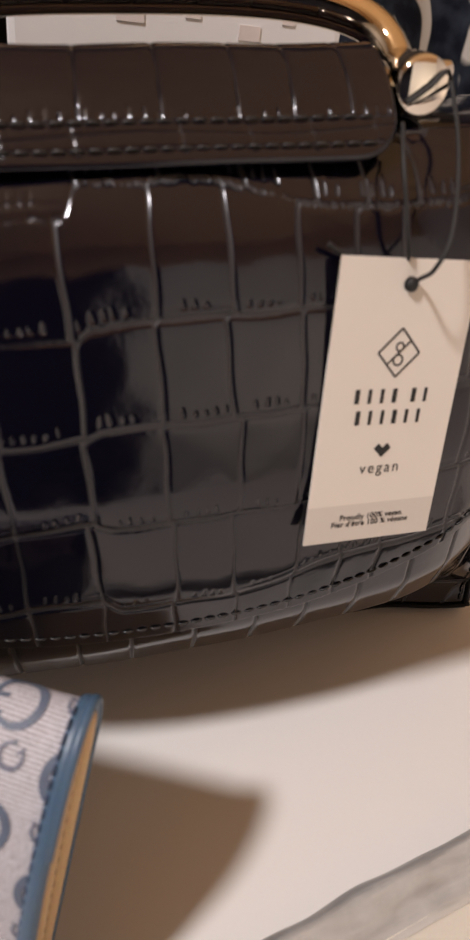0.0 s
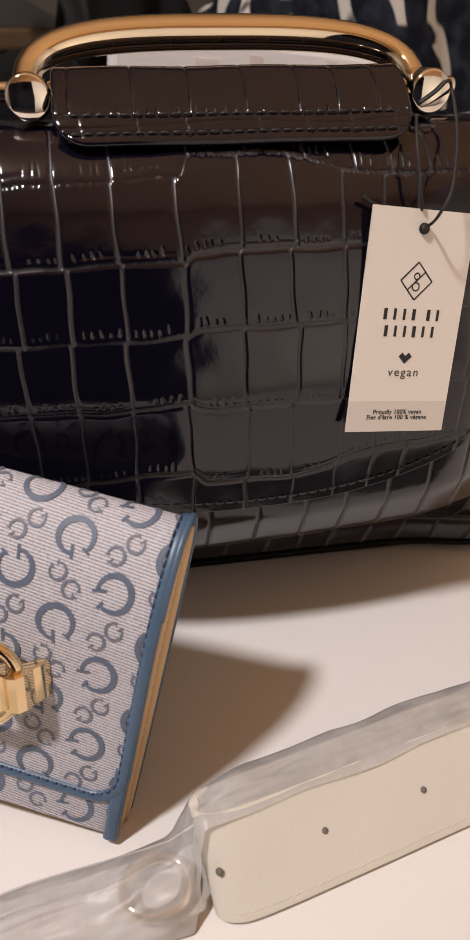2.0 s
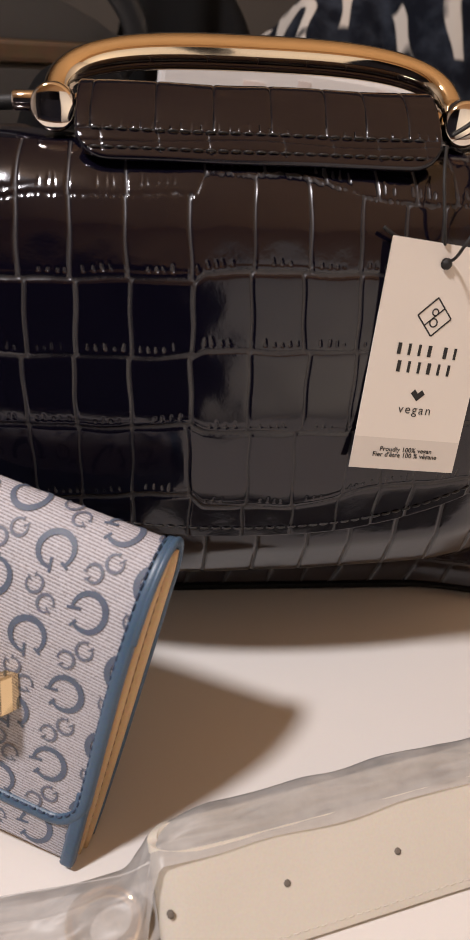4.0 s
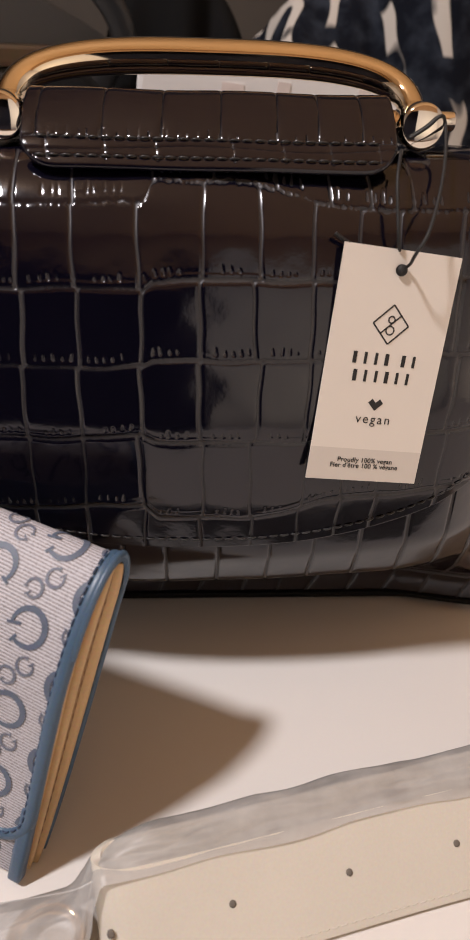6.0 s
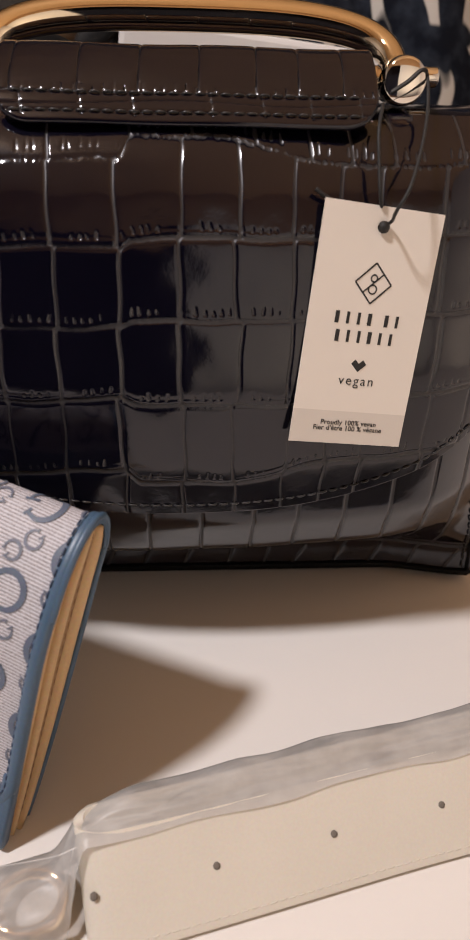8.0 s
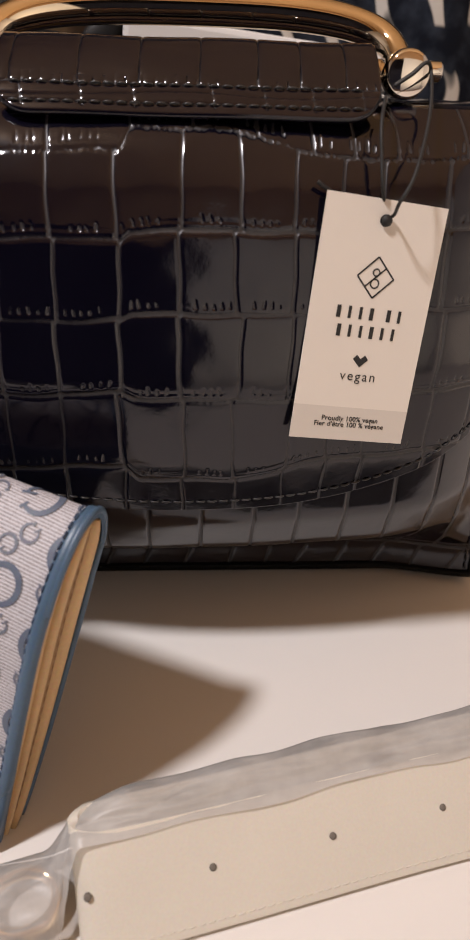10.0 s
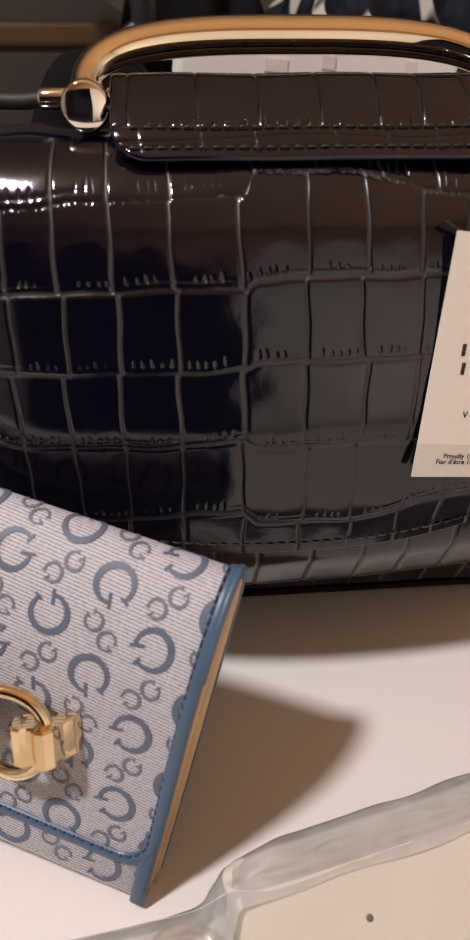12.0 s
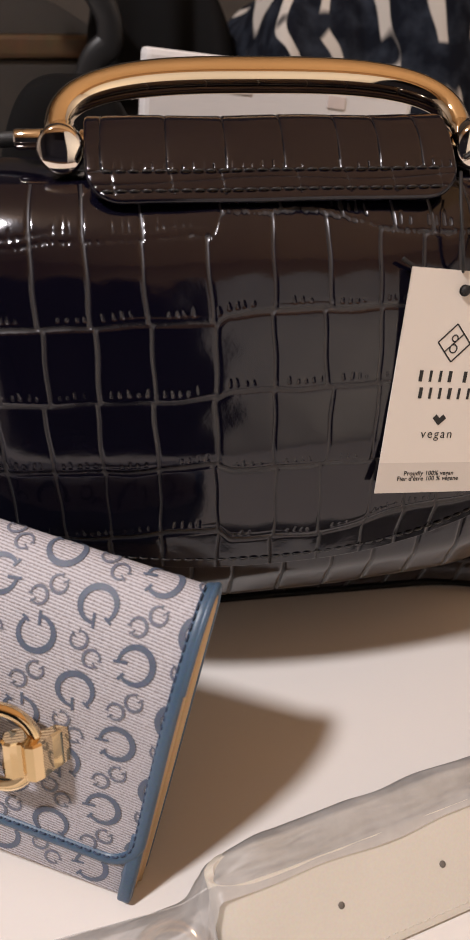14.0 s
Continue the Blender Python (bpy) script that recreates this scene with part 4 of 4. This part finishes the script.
def strap_sheet(name, keys, w_y, w_z, thick, parent):
    """A leather strip whose lower edge follows keys (x, y, z); its width leans back by w_y and up by w_z."""
    nv = 14
    verts = []
    for p in keys:
        for j in range(nv):
            f = j / (nv - 1)
            verts.append((p.x, p.y + w_y * f, p.z + w_z * f))
    ob = link(name, verts, grid_faces(len(keys), nv), M_BELT, parent)
    m = ob.modifiers.new("thick", "SOLIDIFY")
    m.thickness, m.offset = thick, 0
    b = ob.modifiers.new("round", "BEVEL")
    b.width, b.segments, b.limit_method, b.angle_limit = thick * 0.35, 2, "ANGLE", radians(50)
    return ob


curve = spline([(0.26, 0.004, 0.0008), (0.16, 0.0, 0.0008), (0.10, 0.0002, 0.0008), (0.05, 0.0, 0.0008), (0.018, 0.0002, 0.0008), (0.0080, 0.0018, 0.0008), (0.0044, 0.0056, 0.0008), (0.0070, 0.0096, 0.0008), (0.016, 0.0108, 0.0008), (0.06, 0.0110, 0.0008), (0.26, 0.014, 0.0008)], 12)
strap_sheet("strap", curve, LEAN_Y, LEAN_Z, 0.0030, belt)
out_n = Vector((0, -LEAN_Z, LEAN_Y)).normalized()
up_n = Vector((0, LEAN_Y, LEAN_Z)).normalized()
for i in range(6):
    c = Vector((0.0062 if i == 0 else 0.0045 + 0.0380 * i, 0.0008 if i == 0 else 0.0002, 0.0008)) + Vector((0, LEAN_Y, LEAN_Z)) * 0.5 + out_n * 0.0018
    rot = Matrix((Vector((1, 0, 0)), up_n, out_n)).transposed().to_4x4()
    part("punched_hole", lathe([(0.0011, -0.0012), (0.0011, 0.0001), (0.0004, 0.0001)], Matrix.Translation(c) @ rot, 16), M_HOLE, belt, "small dark punched hole")
for f in (0.07,):
    row = [(p + Vector((0, LEAN_Y, LEAN_Z)) * f, out_n) for p in curve if p.x > 0.006 and p.y < 0.006]
    stitches(row, 0.0014, 0.0022, 0.0008, 0.00022, "edge_stitching", belt, M_BELT)
ring_c = Vector((-0.0120, 0.0190, 0.0056))
part("buckle", tube([ring_c + Vector((0.0100 * math.cos(a), 0.0085 * math.sin(a), 0.0012 * math.sin(a))) for a in np.linspace(0, 2 * math.pi, 40, endpoint=False)], 0.0022, 12, True), M_YGOLD, belt, "round gold buckle under the plastic")


def film(name, xs, keys_of, seed, amp, mats):
    """A crumpled sheet of film: for each x a section of (y, z) keys, crumpled by noise."""
    nv, verts = 0, []
    for x in xs:
        sec = spline([(0, y, z) for y, z in keys_of(x)], 9)
        nv = len(sec)
        for j, p in enumerate(sec):
            q = Vector((x * 38 + seed + p.y * 30, p.y * 190, p.z * 150))
            k = noise.noise(q) * amp + noise.noise(q * 2.7) * amp * 0.45 + abs(noise.noise(q * 1.4 + Vector((9, 3, 1)))) * amp * 0.5
            edge = min(1.0, 0.12 + j / 16)
            verts.append((x + k * 0.4, p.y - k * 0.6 * edge, max(0.0006, p.z + k * edge)))
    idx = [int(x < -0.001) for x in xs[1:] for _ in range(nv - 1)]
    return link(name, verts, grid_faces(len(xs), nv), None, belt, "crumpled clear plastic wrap", mats=mats, idx=idx)


def over(x):
    f = 0.93 + 0.05 * noise.noise(Vector((x * 45, 2.0, 0.5)))
    e = float(smoothstep(0.026, 0.003, x))
    crest = 0.0285 + 0.0022 * noise.noise(Vector((x * 38, 7.0, 1.0))) - 0.0052 * e
    back = 0.0012 * noise.noise(Vector((x * 55, 1.0, 4.0)))
    return [(LEAN_Y * f - 0.0018, 0.0008 + LEAN_Z * f + 0.0017), (0.0222, 0.0256), (0.0250, 0.0266 - 0.0010 * e), (0.0295 - 0.0020 * e, crest), (0.0340 + back - 0.0035 * e, crest - 0.0006), (0.0380 + back - 0.004 * e, 0.018), (0.0398 + back - 0.004 * e, 0.001)]


def end_bag(x):
    f = smoothstep(-0.002, -0.034, x)
    g = smoothstep(0.0, -0.055, x)
    h = 0.0160 * (1 - f) + 0.0062 * f
    a, b = 0.0030 + 0.009 * g, 0.0345 + 0.004 * g
    return [(a, 0.0008), (a + 0.003, h * 0.38), (a + 0.007, h * 0.72), (a + 0.015, h), (b - 0.012, h * 0.95), (b - 0.004, h * 0.6), (b, 0.0008)]


def wrap(x):
    """The wrap runs from the belt's upper edge over its coil, and closes round its end."""
    f = float(smoothstep(0.0060, -0.0060, x))
    return [(p[0] + (q[0] - p[0]) * f, p[1] + (q[1] - p[1]) * f) for p, q in zip(over(x), end_bag(x))]


film("plastic_wrap", np.linspace(-0.115, 0.25, 300), wrap, 3.0, 0.0011, [M_FILM, M_FILM_END])

# ---- white pouch lying in front ----
def pouch():
    pu = thing("pouch", pose(-0.118, -0.214, 0, 0, 0, -10), "flat white leather pouch with a stitched edge", "pouch")
    bm = box((-0.070, -0.050, 0.0002), (0.070, 0.050, 0.0075), 0.0034, 4)
    part("pouch_body", bm, M_BELT, pu)
    row = [(Vector((x, 0.0455, 0.0075)), Vector((0, 0, 1))) for x in np.linspace(-0.066, 0.066, 50)]
    stitches(row, 0.0, 0.0028, 0.0012, 0.0003, "edge_stitching", pu, M_BELT)
    c = Vector((0.074, 0.0435, 0.0050))
    part("ring", tube([c + Vector((0.0050 * math.cos(a), 0.0050 * math.sin(a), 0.0018 * math.sin(a))) for a in np.linspace(0, 2 * math.pi, 32, endpoint=False)], 0.0014, 10, True), M_YGOLD, pu, "small gold ring")


pouch()

# ---- things behind the bag ----
def heap(name, x0, x1, y0, y1, height, mat, label, category, seed, fold=0.012, up=0.010, ridge=9.0):
    """A heap of cloth: a closed draped mound with folds."""
    nu, nv = 120, 90
    verts = []
    for i in range(nu):
        fx = i / (nu - 1)
        for j in range(nv):
            fy = j / (nv - 1)
            x, y = x0 + (x1 - x0) * fx, y0 + (y1 - y0) * fy
            dome = (1 - abs(2 * fx - 1) ** 3.0) ** 0.6 * (1 - abs(2 * fy - 1) ** 5.0) ** 0.7
            q = Vector((x * 9 + seed, y * 5, seed))
            f = noise.noise(q * 1.3) * 0.7 + math.sin(x * 2 * math.pi * ridge + 3 * noise.noise(q * 2) + y * 14) * 0.5 + noise.noise(q * 4) * 0.35
            z = max(0.0, height * dome + (up * f if dome > 0.02 else 0) * min(1, dome * 2))
            verts.append((x + fold * 0.5 * noise.noise(q * 3), y - fold * f * min(1, z / 0.05) * (1 - fy), z + 0.0004))
    ob = link(name, verts, grid_faces(nu, nv), mat)
    s = ob.modifiers.new("thick", "SOLIDIFY")
    s.thickness, s.offset = 0.0012, 1
    return tagged(ob, label, category)


heap("folded_garment", -0.030, 0.46, 0.225, 0.50, 0.330, M_GARMENT, "navy cloth garment with cream brush strokes, heaped", "garment", 4.0, 0.02, 0.016, 11)
heap("black_garment", -0.100, 0.050, 0.300, 0.46, 0.305, M_BLACKCLOTH, "crumpled black cloth garment behind the handbag", "garment", 11.0, 0.015, 0.012, 14)

heap("black_pouch", -0.130, -0.024, 0.098, 0.160, 0.232, M_BLACKCLOTH, "soft black cloth pouch standing behind the handbag", "pouch", 6.0, 0.004, 0.002, 6)

shelf_box = thing("storage_box", pose(-0.275, 0.40, 0, 0, 0, 9), "taupe storage box with a brown wooden rim", "box")
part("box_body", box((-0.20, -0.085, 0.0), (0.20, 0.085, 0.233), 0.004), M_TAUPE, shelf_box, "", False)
part("wooden_rim", box((-0.203, -0.088, 0.2335), (0.203, 0.088, 0.2480), 0.003), M_WOOD, shelf_box, "brown wooden rim", False)


def curved_lid():
    """A lid whose top falls in a curve to a point at its end."""
    top = [(-0.198, 0.300), (-0.10, 0.304), (0.02, 0.300), (0.09, 0.292), (0.14, 0.280), (0.175, 0.264), (0.198, 0.2500)]
    bm = bmesh.new()
    rings = []
    for y, k in ((-0.083, 0.96), (-0.079, 1.0), (0.079, 1.0), (0.083, 0.96)):
        rings.append([bm.verts.new((x, y, 0.2484 + (z - 0.2484) * k)) for x, z in top] + [bm.verts.new((0.198, y, 0.2484)), bm.verts.new((-0.198, y, 0.2484))])
    n = len(rings[0])
    for a, b in zip(rings, rings[1:]):
        for i in range(n):
            bm.faces.new((a[i], a[(i + 1) % n], b[(i + 1) % n], b[i]))
    bm.faces.new(rings[0][::-1])
    bm.faces.new(rings[-1])
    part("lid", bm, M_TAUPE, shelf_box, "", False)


curved_lid()

packet = thing("paper_packet", pose(0.012, 0.185, 0.0082, 0, 6, 3), "white paper packet with faint pink print, standing behind the bag", "packet")
part("packet_body", box((-0.075, -0.018, 0.0), (0.075, 0.018, 0.2290), 0.003), M_PAPER, packet, "", False)
for px, pz, pw in ((-0.03, 0.216, 0.012), (0.0, 0.220, 0.007), (0.025, 0.214, 0.010), (0.045, 0.222, 0.006)):
    part("print_mark", box((px, -0.0186, pz - 0.003), (px + pw, -0.0178, pz + 0.003)), M_PINK, packet, "", False)

dark_pouch = thing("black_strap", pose(0, 0, 0), "glossy black strap loop lying over the box", "strap")
part("band", tube(spline([(-0.115, 0.31, 0.300), (-0.085, 0.298, 0.292), (-0.062, 0.296, 0.268), (-0.058, 0.298, 0.245), (-0.075, 0.300, 0.222), (-0.10, 0.305, 0.12), (-0.105, 0.304, 0.012)], 10), 0.009, 12, flat=0.4), M_EDGE, dark_pouch)
